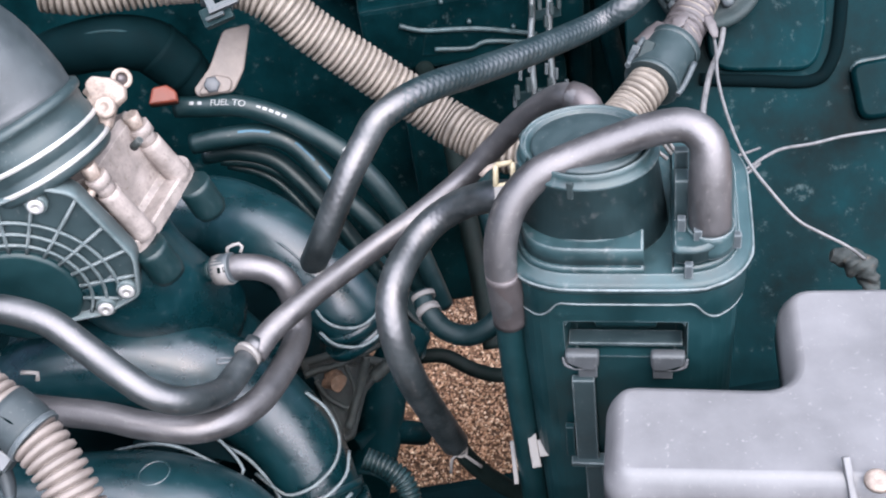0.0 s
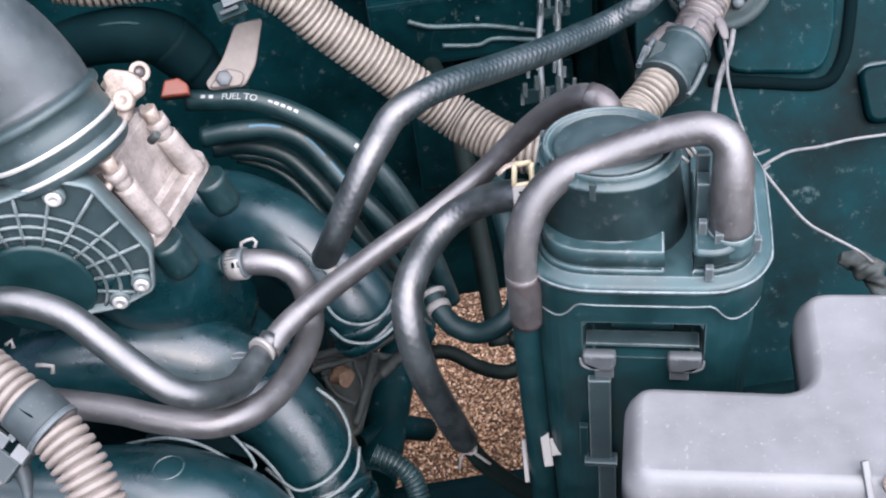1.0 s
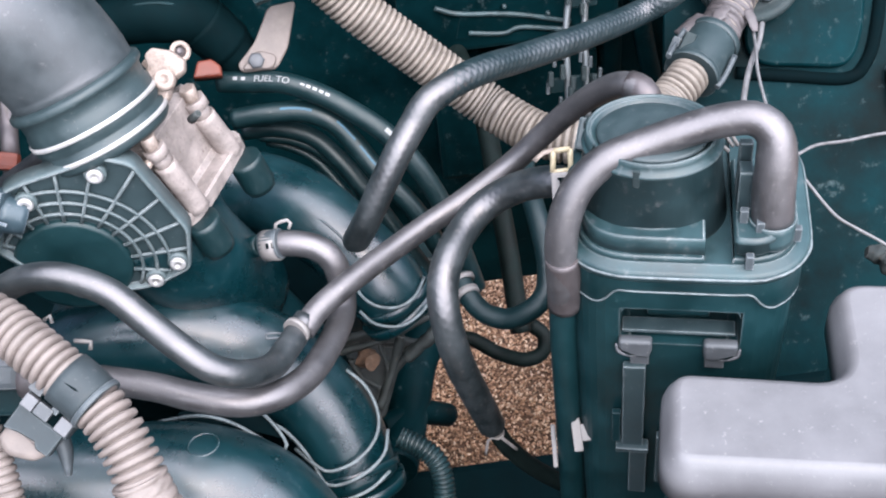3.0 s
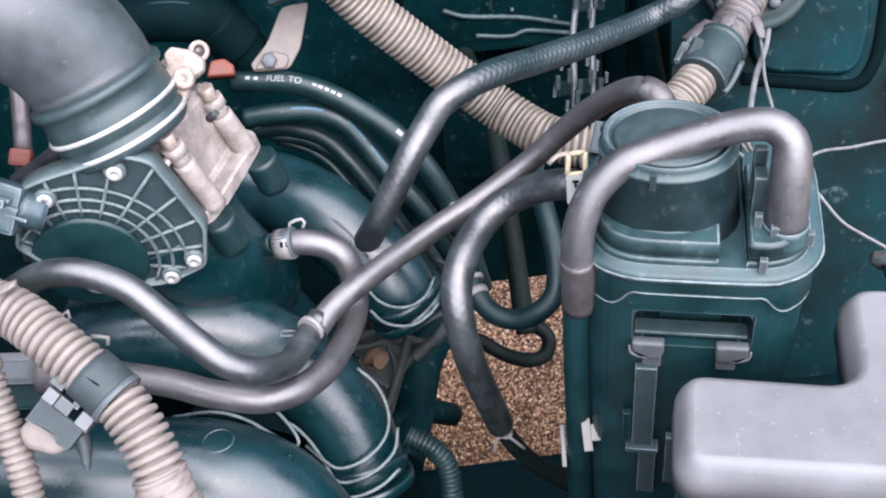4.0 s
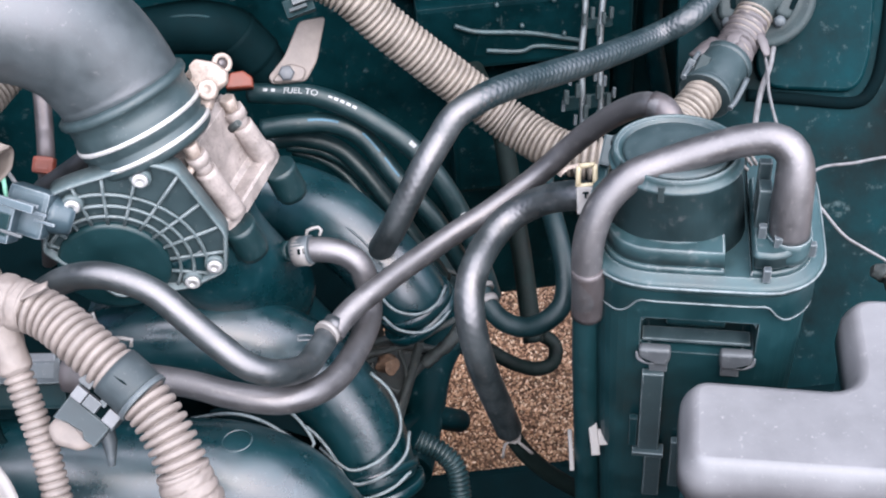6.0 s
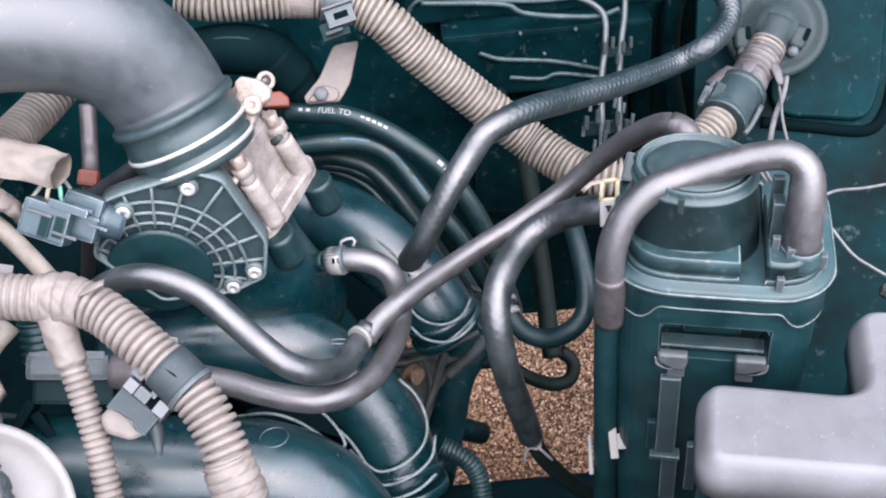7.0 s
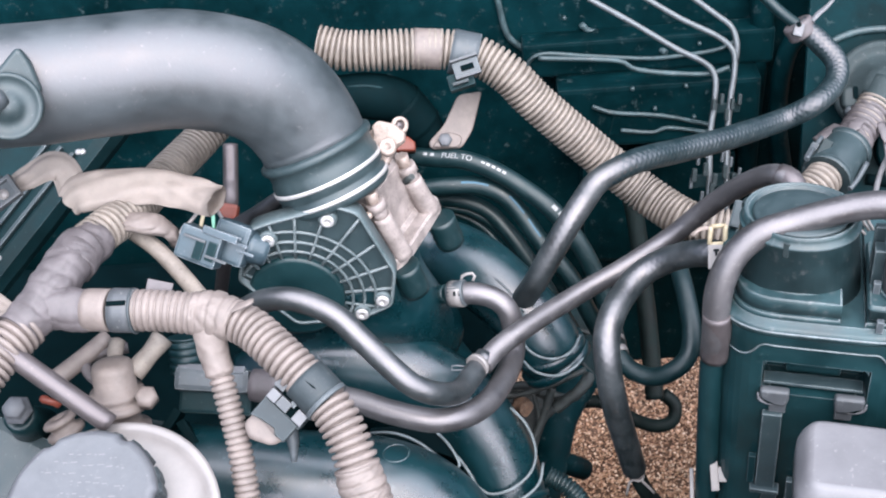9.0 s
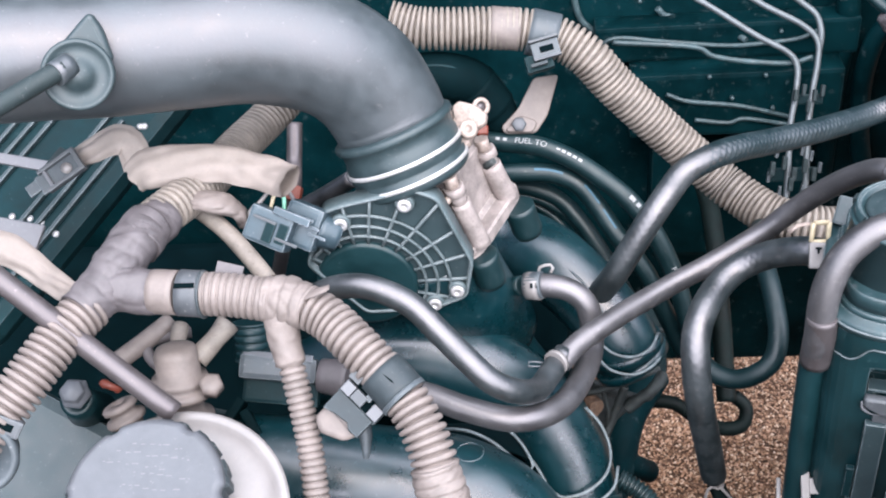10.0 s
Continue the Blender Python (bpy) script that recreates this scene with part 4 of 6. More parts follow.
stay = thing("harness_stay", "pale bent steel stay holding the wiring loom", "bracket", (-0.176, 0.891, 0.767))
st = placed((-0.164, 0.895, 0.787), (0.1, -0.72, 0.68), (0, 0.7, 0.7))
bm = B()
prism(bm, rounded([(0.003, 0.028), (0.028, 0.031), (0.016, -0.010), (0.004, -0.028), (-0.027, -0.028), (-0.030, -0.021), (-0.013, -0.003)], 0.005, 4), [(0.001, 0), (0, 0.001), (0, 0.003), (0.0012, 0.004)], st)
strap = part("strap", bm, LOOM_PALE, stay)
bm = B()
prism(bm, rounded([(-0.028, -0.027), (0.002, -0.028), (0.006, -0.016), (-0.012, -0.010)], 0.006, 4), [(0, 0.003), (0, 0.006), (0.0015, 0.0075)], st)
part("boss", bm, LOOM_PALE, strap)
part("bolt", lathe(B(), [(0.0075, 0.006), (0.0075, 0.010), (0.0055, 0.0115), (0, 0.0115)], st @ Matrix.Translation((-0.013, -0.020, 0)), 6), GREY, stay)

front = thing("front_harness", "pale corrugated wiring loom with taped branches", "wiring loom", (-0.349, 0.529, 0.853), group="wiring looms")
part("conduit", tube(B(), [(-0.538, 0.382, 0.826), (-0.516, 0.413, 0.846), (-0.497, 0.440, 0.861), (-0.480, 0.470, 0.873), (-0.465, 0.496, 0.878)], 0.0165, 28, ring=0.33, pitch=0.0055), LOOM_PALE, front)
part("taped_branch", tube(B(), [(-0.472, 0.488, 0.878), (-0.458, 0.512, 0.882), (-0.447, 0.546, 0.891), (-0.434, 0.584, 0.889)], [0.016, 0.0182, 0.018, 0.0165], 56, 0.003, wrinkle=0.08, coarse=60, ring=0.03, pitch=0.011, crease=0.07), LOOM_GREY, front, "grey cloth tape over the branch")
part("taped_branch", tube(B(), [(-0.458, 0.512, 0.882), (-0.435, 0.511, 0.877), (-0.423, 0.511, 0.875)], [0.017, 0.0168, 0.016], 56, 0.003, wrinkle=0.08, coarse=60, ring=0.02, pitch=0.011, crease=0.07), LOOM_GREY, front, "grey cloth tape over the branch")
part("conduit", tube(B(), [(-0.443, 0.571, 0.889), (-0.429, 0.597, 0.889), (-0.416, 0.633, 0.883), (-0.403, 0.693, 0.877), (-0.386, 0.734, 0.878), (-0.361, 0.772, 0.890)], 0.0165, 28, ring=0.33, pitch=0.005), LOOM, front)
part("tape_band", tube(B(), [(-0.446, 0.549, 0.889), (-0.443, 0.563, 0.891), (-0.440, 0.571, 0.891)], [0.0190, 0.0186, 0.0180], 40, 0.002, wrinkle=0.06, coarse=90, crease=0.05), LOOM_GREY, front, "grey tape band")
part("tape_wrap", tube(B(), [(-0.425, 0.510, 0.877), (-0.406, 0.508, 0.877)], 0.0158, 28, wrinkle=0.03), LOOM_PALE, front, "cream tape wrap")
part("clip_band", tube(B(), [(-0.405, 0.508, 0.877), (-0.388, 0.507, 0.876)], 0.0164, 28), CLIPLIGHT, front, "grey clip band")
part("clip_edge", tube(B(), [(-0.3895, 0.507, 0.876), (-0.388, 0.507, 0.876)], 0.0171, 28), CLIPDARK, front)
part("clip_slot", box(B(), placed((-0.3975, 0.4995, 0.8895), (0, -0.55, 0.84), (0, 0.84, 0.55)), 0.014, 0.0035, 0.0022, 0.0004), GAP, front)
part("conduit", tube(B(), [(-0.393, 0.508, 0.876), (-0.366, 0.507, 0.874), (-0.338, 0.505, 0.870)], 0.0155, 28, ring=0.12, pitch=0.005), LOOM_PALE, front)
part("tape_wrap", tube(B(), [(-0.346, 0.506, 0.872), (-0.330, 0.504, 0.870), (-0.315, 0.500, 0.868)], [0.016, 0.0178, 0.0165], 56, 0.003, wrinkle=0.08, coarse=90, ring=0.06, pitch=0.009, crease=0.07), LOOM_PALE, front)
part("conduit", tube(B(), [(-0.321, 0.502, 0.870), (-0.301, 0.492, 0.864), (-0.281, 0.475, 0.855), (-0.265, 0.462, 0.845), (-0.249, 0.449, 0.833), (-0.237, 0.434, 0.820), (-0.228, 0.417, 0.802), (-0.222, 0.399, 0.778)], 0.0158, 28, ring=0.33, pitch=0.0058), LOOM_PALE, front)
part("conduit", tube(B(), [(-0.335, 0.499, 0.863), (-0.332, 0.488, 0.847), (-0.326, 0.471, 0.825), (-0.319, 0.450, 0.796), (-0.315, 0.431, 0.771), (-0.312, 0.412, 0.746)], [0.0105, 0.0095, 0.0093, 0.0093, 0.0093, 0.0093], 22, ring=0.27, pitch=0.0050), LOOM_PALE, front)
part("tape_wrap", tube(B(), [(-0.228, 0.414, 0.801), (-0.223, 0.403, 0.785), (-0.218, 0.387, 0.764)], [0.0165, 0.018, 0.0178], 56, 0.003, wrinkle=0.08, coarse=100, ring=0.06, pitch=0.007, crease=0.07), LOOM_PALE, front)
part("tape_wrap", tube(B(), [(-0.335, 0.499, 0.865), (-0.333, 0.489, 0.849), (-0.329, 0.479, 0.835)], [0.0125, 0.0112, 0.0104], 40, 0.0015, wrinkle=0.09, coarse=120, crease=0.08), LOOM_PALE, front)
part("tape_flag", box(B(), placed((-0.372, 0.519, 0.883), (0.1, -0.75, 0.6), (0.25, 0.6, 0.75)), 0.019, 0.016, 0.0012, 0.0004), LOOM_GREY, front, "grey tape flag")
part("tape_tail", tube(B(), [(-0.317, 0.496, 0.880), (-0.306, 0.495, 0.885), (-0.297, 0.496, 0.888)], [0.005, 0.0045, 0.003], 10, squash=0.25), LOOM_PALE, front)
part("tape_knot", tube(B(), [(-0.424, 0.606, 0.889), (-0.404, 0.600, 0.890), (-0.389, 0.603, 0.883), (-0.383, 0.608, 0.870), (-0.386, 0.612, 0.860)], [0.009, 0.0105, 0.0105, 0.009, 0.006], 40, 0.0015, squash=0.6, wrinkle=0.2, coarse=110, crease=0.16), LOOM_PALE, front, "twisted cream tape")
part("spur", tube(B(), [(-0.418, 0.613, 0.874), (-0.394, 0.596, 0.865), (-0.371, 0.575, 0.851), (-0.357, 0.559, 0.844)], 0.0068, 16), LOOM, front)
lc = placed((-0.520, 0.394, 0.836), (0.30, -0.75, 0.45), (0.5, 0.4, 0.75))
socket = part("end_connector", lathe(B(), [(0.012, -0.02), (0.0225, -0.018), (0.0235, -0.004), (0.0245, 0.0), (0.0235, 0.004), (0.0200, 0.005), (0.0185, 0.001), (0.0120, 0.0), (0.0110, -0.006), (0, -0.006)], lc, 36), CLIPGREY, front, "grey round harness connector")
part("connector_core", lathe(B(), [(0.0108, -0.006), (0.0095, 0.004), (0.008, 0.005), (0, 0.005)], lc, 24), GREY, socket)
part("connector_latch", box(B(), lc @ Matrix.Translation((0.006, 0.026, -0.006)), 0.020, 0.012, 0.010, 0.002), CLIPLIGHT, socket)
part("connector_gap", box(B(), lc @ Matrix.Translation((0.006, 0.026, 0.0035)), 0.009, 0.005, 0.001, 0.0003), GAP, socket)
clip = part("clip_band", tube(B(), [(-0.2635, 0.4608, 0.8438), (-0.256, 0.455, 0.838), (-0.2475, 0.4472, 0.8318)], [0.0170, 0.0172, 0.0170], 32), CLIPDARK, front, "dark grey plastic harness clip")
cu_ = (Vector((-0.233, 0.459, 0.809)) - Vector((-0.257, 0.475, 0.827))).normalized()
cv_ = (Vector((-0.281, 0.459, 0.808)) - Vector((-0.257, 0.475, 0.827))).normalized()
cn_ = cv_.cross(cu_).normalized()
cn_ = cn_ if cn_.y < 0 else -cn_
c0_ = Vector((-0.2525, 0.4665, 0.8355))


def on_clip(u, v, w, su, sv, sw, bevel=0.0012):
    m = Matrix((cu_, cn_.cross(cu_), cn_)).transposed().to_4x4()
    return box(B(), Matrix.Translation(c0_ + cu_ * (u * 1.12) + cv_ * (v * 1.22 + 0.001) + cn_ * w) @ m, su * 1.12, sv * 1.22, sw, bevel)


part("clip_base", on_clip(-0.0045, 0.0190, -0.0045, 0.030, 0.020, 0.014), CLIPDARK, clip)
# flat black plate puts the recess shade into colour
part("clip_recess_shade", on_clip(-0.004, 0.0190, 0.0097, 0.027, 0.016, 0.0008, 0.0002), GAP, clip)
# lugs are paler because the lit frame ends are in their colour
part("clip_lug", on_clip(-0.0150, 0.0226, 0.0105, 0.0072, 0.0068, 0.0062, 0.0008), CREST, clip, "clip lug with its lit end put into a pale colour")
part("clip_lug", on_clip(0.0066, 0.0222, 0.0105, 0.0076, 0.0076, 0.0062, 0.0008), CREST, clip, "clip lug with its lit end put into a pale colour")
part("clip_block", on_clip(-0.0160, 0.0152, 0.0105, 0.0080, 0.0052, 0.0056, 0.0008), CLIPLIGHT, clip)
part("clip_block", on_clip(0.0086, 0.0142, 0.0105, 0.0076, 0.0058, 0.0056, 0.0008), CLIPLIGHT, clip)
part("clip_latch", on_clip(-0.0066, 0.0226, 0.0105, 0.0088, 0.0066, 0.0050, 0.0008), CLIPLIGHT, clip)
part("clip_latch", on_clip(-0.0020, 0.0182, 0.0105, 0.0040, 0.0050, 0.0040, 0.0006), CLIPGREY, clip)
part("clip_bar", on_clip(-0.0028, 0.0142, 0.0105, 0.0115, 0.0044, 0.0050, 0.0007), CLIPLIGHT, clip)
part("clip_rail", on_clip(-0.003, 0.0106, 0.0115, 0.034, 0.0013, 0.0046, 0.0004), CREST, clip)
part("clip_rail", on_clip(-0.003, 0.0084, 0.0115, 0.032, 0.0010, 0.0042, 0.0004), CLIPGREY, clip)
part("clip_slot", tube(B(), [(-0.2608, 0.4481, 0.8541), (-0.2538, 0.444, 0.8497), (-0.2471, 0.4399, 0.8453)], [0.0006, 0.0014, 0.0006], 6), GAP, clip)
part("band_edge", tube(B(), [(-0.2490, 0.4485, 0.8330), (-0.2468, 0.4466, 0.8313)], 0.0176, 32), CLIPGREY, clip)
slab_m = Matrix.Translation(c0_ + cn_ * 0.0060) @ Matrix((cu_, cn_.cross(cu_), cn_)).transposed().to_4x4()
sgn = 1.0 if cv_.dot(cn_.cross(cu_)) > 0 else -1.0
step_out = [(u * 1.12, sgn * (v * 1.22 + 0.001)) for u, v in ((-0.0185, 0.0264), (0.0094, 0.0268), (0.0094, 0.0395), (0.0020, 0.0400), (-0.0010, 0.0375), (-0.0100, 0.0385), (-0.0185, 0.0405))]
part("clip_slab", prism(B(), step_out if sgn > 0 else step_out[::-1], [(0, -0.002), (0, 0.0052), (0.0010, 0.0062)], slab_m, False), CLIPDARK, clip, "dark flat clip plate")
foot_out = rounded([(u * 1.12, sgn * (v * 1.22 + 0.001)) for u, v in ((-0.018, 0.036), (0.0, 0.036), (0.0085, 0.0395), (0.0045, 0.0475), (-0.010, 0.0535), (-0.0185, 0.0490))][::(1 if sgn > 0 else -1)], 0.004, 4)
part("clip_foot", prism(B(), foot_out, [(0.002, -0.012), (0, -0.010), (0, -0.003), (0.0016, -0.0014), (0.004, -0.0010)], slab_m), LOOM_PALE, clip, "off-white clip foot")
part("clip_tooth", tube(B(), [(-0.282, 0.459, 0.802), (-0.279, 0.451, 0.791), (-0.279, 0.441, 0.779)], [0.006, 0.005, 0.002], 8), CLIPGREY, clip)
part("wire_clip", tube(B(), [(-0.288, 0.546, 0.788), (-0.277, 0.544, 0.787), (-0.278, 0.541, 0.783)], 0.0016, 8), WHITE, clip, "white wire tab")
part("wire_clip", tube(B(), [(-0.306, 0.557, 0.800), (-0.302, 0.559, 0.802), (-0.301, 0.555, 0.798)], 0.0014, 8), WHITE, clip, "white wire tab")

sleeve = thing("wire_sleeve", "cream cloth sleeve over the throttle connector wires", "wire sleeve", (-0.407, 0.641, 0.893))
CLOTH_VIEW = (0.0, -0.7, 0.72)
part("cloth", cloth(B(), [(-0.465, 0.625, 0.897), (-0.455, 0.625, 0.904), (-0.427, 0.625, 0.908), (-0.392, 0.627, 0.905), (-0.365, 0.620, 0.901), (-0.346, 0.608, 0.902), (-0.337, 0.597, 0.907)], [0.0135, 0.016, 0.0152, 0.0145, 0.0142, 0.0135, 0.013], 0.0058, CLOTH_VIEW, 1.3), SLEEVE, sleeve)
part("cloth_end", cloth(B(), [(-0.522, 0.645, 0.900), (-0.503, 0.643, 0.911), (-0.479, 0.642, 0.921), (-0.468, 0.641, 0.918), (-0.462, 0.630, 0.903)], [0.007, 0.010, 0.012, 0.012, 0.0125], 0.0042, CLOTH_VIEW, 4.1), SLEEVE, sleeve)
bk_ = placed((-0.524, 0.626, 0.902), CLOTH_VIEW, (0.8, 0.18, 0.6))
part("buckle", box(B(), bk_, 0.016, 0.036, 0.004, 0.0012), CLIPGREY, sleeve, "grey plastic buckle")
for x in (-0.0085, 0.0085):
    part("buckle_rail", box(B(), bk_ @ Matrix.Translation((x, 0.004, 0.001)), 0.0032, 0.034, 0.007, 0.001), CLIPLIGHT, sleeve)
part("buckle_bar", box(B(), bk_ @ Matrix.Translation((0, 0.019, 0.002)), 0.019, 0.0035, 0.006, 0.001), CLIPLIGHT, sleeve)
part("buckle_bar", box(B(), bk_ @ Matrix.Translation((0, -0.008, 0.002)), 0.017, 0.003, 0.005, 0.001), CREST, sleeve)
part("buckle_tail", box(B(), bk_ @ Matrix.Translation((-0.002, -0.021, 0)), 0.010, 0.014, 0.003, 0.001), CLIPGREY, sleeve)
part("buckle_rivet", lathe(B(), [(0.0045, 0), (0.0042, 0.0065), (0, 0.0075)], bk_ @ Matrix.Translation((0.001, 0.008, 0)), 14), WHITE, sleeve)
part("wire", tube(B(), [(-0.358, 0.629, 0.885), (-0.369, 0.614, 0.877), (-0.377, 0.610, 0.872), (-0.375, 0.603, 0.863)], 0.0016, 8), WHITE, sleeve)
part("wire", tube(B(), [(-0.355, 0.629, 0.885), (-0.358, 0.616, 0.880), (-0.361, 0.611, 0.870), (-0.360, 0.604, 0.862)], 0.0016, 8), CREAM, sleeve)
part("wire", tube(B(), [(-0.353, 0.629, 0.885), (-0.350, 0.617, 0.879), (-0.350, 0.611, 0.869), (-0.348, 0.605, 0.861)], 0.0016, 8), GREENWIRE, sleeve)
part("wire", tube(B(), [(-0.352, 0.629, 0.885), (-0.344, 0.619, 0.878), (-0.339, 0.612, 0.868), (-0.338, 0.606, 0.860)], 0.0016, 8), WIRE, sleeve)
plug = thing("throttle_plug", "blue-grey electrical connector plugged into the throttle cover", "connector", (-0.342, 0.602, 0.864))
pm = (-0.1, -0.8, 0.55)
part("housing", box(B(), placed((-0.358, 0.608, 0.858), pm, (0.35, 0.3, 0.85)), 0.036, 0.028, 0.02, 0.003), CONNECTOR, plug)
part("socket", box(B(), placed((-0.335, 0.614, 0.855), pm, (0.35, 0.3, 0.85)), 0.03, 0.034, 0.018, 0.004), CONNECTOR, plug)
part("latch", box(B(), placed((-0.340, 0.596, 0.876), pm, (0.35, 0.3, 0.85)), 0.03, 0.006, 0.004, 0.001), CONNECTOR, plug)
# dark blocks on the face stand in for shaded recesses
for p in ((-0.359, 0.591, 0.866), (-0.349, 0.590, 0.864)):
    part("recess_shade", box(B(), placed(p, pm, (0.35, 0.3, 0.85)), 0.008, 0.016, 0.0035, 0.0008), COVER, plug)
for p in ((-0.361, 0.595, 0.875), (-0.346, 0.585, 0.860)):
    part("frame_bar", box(B(), placed(p, pm, (0.35, 0.3, 0.85)), 0.019, 0.0022, 0.0025, 0.0006), CLIPLIGHT, plug)
for p in ((-0.332, 0.599, 0.872), (-0.328, 0.597, 0.865), (-0.324, 0.594, 0.858)):
    part("grip_rib", box(B(), placed(p, pm, (0.35, 0.3, 0.85)), 0.015, 0.0022, 0.0025, 0.0006), CONNECTOR, plug)
part("collar", tube(B(), [(-0.327, 0.609, 0.855), (-0.312, 0.611, 0.846)], [0.014, 0.0125], 20), CONNECTOR, plug)

# ---- charcoal canister ----
canister = thing("charcoal_canister", "dusty black plastic charcoal canister with round capped lid", "canister", (0.117, 0.546, 0.55))
CM = Matrix.Translation((0.117, 0.546, 0)) @ pose(0, 0, 0, 0, 0, -14)
foot = rounded([(-0.072, -0.0745), (0.075, -0.0745), (0.075, 0.070), (-0.072, 0.070)], 0.046, 10)


def clipped(outline, x, keep):
    """The part of an outline on one side of a line across it; keep is -1 or 1."""
    out = []
    for i, (x1, y1) in enumerate(outline):
        x0, y0 = outline[i - 1]
        a, b = (x0 - x) * keep, (x1 - x) * keep
        if (a < 0) != (b < 0):
            t = a / (a - b)
            out.append((x0 + (x1 - x0) * t, y0 + (y1 - y0) * t))
        if b >= 0:
            out.append((x1, y1))
    return out


def dense(outline, gap=0.003):
    out = []
    for i, (x1, y1) in enumerate(outline):
        x0, y0 = outline[i - 1]
        k = max(1, int(math.hypot(x1 - x0, y1 - y0) / gap))
        out += [(x0 + (x1 - x0) * j / k, y0 + (y1 - y0) * j / k) for j in range(k)]
    return out


def loft(bm, rows):
    for a, b in zip(rows[:-1], rows[1:]):
        for j in range(len(a)):
            f = bm.faces.new((a[j], a[(j + 1) % len(a)], b[(j + 1) % len(a)], b[j]))
            f.smooth = False
    return bm


low = dense(rounded([(-0.068, -0.070), (0.070, -0.070), (0.070, 0.066), (-0.068, 0.066)], 0.03, 8), 0.002)
bm = B()
rows = []
for d, z, sunk in ((0.012, 0.55, 0), (0.009, 0.556, 0), (0.004, 0.700, 0), (0.002, 0.7797, 0), (0.002, 0.780, 0.030), (0.0015, 0.8105, 0.030), (0.0015, 0.8108, 0), (0.001, 0.838, 0)):
    rows.append([bm.verts.new(CM @ Vector((x, y + (sunk if y < -0.05 and -0.0355 < x < 0.037 else 0.0), z))) for x, y in inset(low, d)])
loft(bm, rows)
bm.faces.new(rows[0][::-1])
bm.faces.new(rows[-1])
body = part("body", bm, PLASTIC, canister)
# lid skirt with a wavy lower edge
bm = B()
sk = inset(foot, 0.002)


def hem(x, y):
    if y > -0.04:
        return 0.815
    s = min(1.0, max(0.0, (0.052 - abs(x - 0.0015)) / 0.014))
    return 0.815 + 0.0145 * s * s * (3 - 2 * s)


rim = dense(sk)
rows = []
for d, top in ((0.0035, False), (0.0, False), (-0.0006, None), (0.0, True)):
    o = inset(rim, d)
    rows.append([bm.verts.new(CM @ Vector((x, y, 0.840 if top else hem(*p) + (0.0015 if top is None else 0.0)))) for (x, y), p in zip(o, rim)])
for a, b in zip(rows[:-1], rows[1:]):
    for j in range(len(a)):
        f = bm.faces.new((a[j], a[(j + 1) % len(a)], b[(j + 1) % len(a)], b[j]))
        f.smooth = True
part("lid_skirt", bm, PLASTIC, canister)
bm = B()
prism(bm, foot, [(0.004, 0.839), (0.0, 0.840), (-0.0015, 0.843), (-0.0012, 0.8465), (0.001, 0.8485), (0.0055, 0.8485), (0.0065, 0.850)], CM)
part("lid_flange", bm, LID, canister, "dusty lid flange")
lip = inset(foot, -0.0014)
part("lip_bead", tube(B(), [CM @ Vector((x, y, 0.8448)) for x, y in lip[::2] + lip[:1]], 0.0009, 8, 0.006), PALE, canister, "pale line along the lid edge")
edge = sorted((p for p in rim if p[1] < -0.045), key=lambda p: p[0])
part("hem_bead", tube(B(), [CM @ Vector((x, y - 0.0006, hem(x, y) + 0.0008)) for x, y in edge[::2]], 0.0007, 8, 0.004), PALE, canister, "pale line along the skirt edge")
gap = 0.0125
for d, lo, hi in ((0.0075, 0.848, 0.8535), (0.0105, 0.853, 0.8655)):
    bm = B()
    prism(bm, clipped(inset(foot, d), gap, -1), [(0, lo), (0, hi - 0.001), (0.0012, hi)], CM)
    part("lid_step", bm, LID, canister)
    if d < 0.01:
        bm = B()
        prism(bm, clipped(inset(foot, d), 0.0285, 1), [(0, lo), (0, hi - 0.001), (0.0012, hi)], CM)
        part("lid_step", bm, LID, canister)
DC = CM @ Vector((-0.020, -0.0125, 0))
dome_m = Matrix.Translation(DC) @ CM.to_3x3().to_4x4() @ Matrix.Translation((0, -0.005, 0)) @ Matrix.Diagonal((1, 0.88, 1, 1))
ring2 = [(-0.020 + 0.0475 * math.cos(2 * math.pi * k / 64), -0.0125 + 0.0475 * math.sin(2 * math.pi * k / 64)) for k in range(64)]
bm = B()
prism(bm, clipped(ring2, gap, -1), [(0.002, 0.864), (0.003, 0.8668), (0.0045, 0.8675), (0.006, 0.870)], CM)
part("dome_skirt", bm, LID, canister)
bm = B()
lathe(bm, [(0.0470, 0.85), (0.0404, 0.9000), (0.0416, 0.9006), (0.0420, 0.9018), (0.0413, 0.9030), (0.0396, 0.9036), (0.0384, 0.9066), (0.0378, 0.9092), (0.0368, 0.9098), (0.0358, 0.9090), (0.0350, 0.9066), (0.0, 0.9072)], dome_m, 64)
dome = part("dome", bm, LID, canister)
part("dome_cap", lathe(B(), [(0.0332, 0.9064), (0.0328, 0.9084), (0.0312, 0.9094), (0.018, 0.9104), (0, 0.9108)], dome_m, 48), PLASTIC_DULL, dome)
bm = B()
lathe(bm, [(0.0368, 0.907), (0.0374, 0.9108), (0.0392, 0.9108), (0.0402, 0.904)], dome_m, 40, 20, 210)
part("rim_rail", bm, LID, dome)
for a in (258, 215):
    p = dome_m @ Vector((0.0405 * math.cos(radians(a)), 0.0405 * math.sin(radians(a)), 0.8945))
    part("snap_tab", box(B(), placed(p, (0, 0, 1), (math.cos(radians(a - 14)), math.sin(radians(a - 14)), 0)), 0.004, 0.0025, 0.012, 0.0008), SEAL, dome)
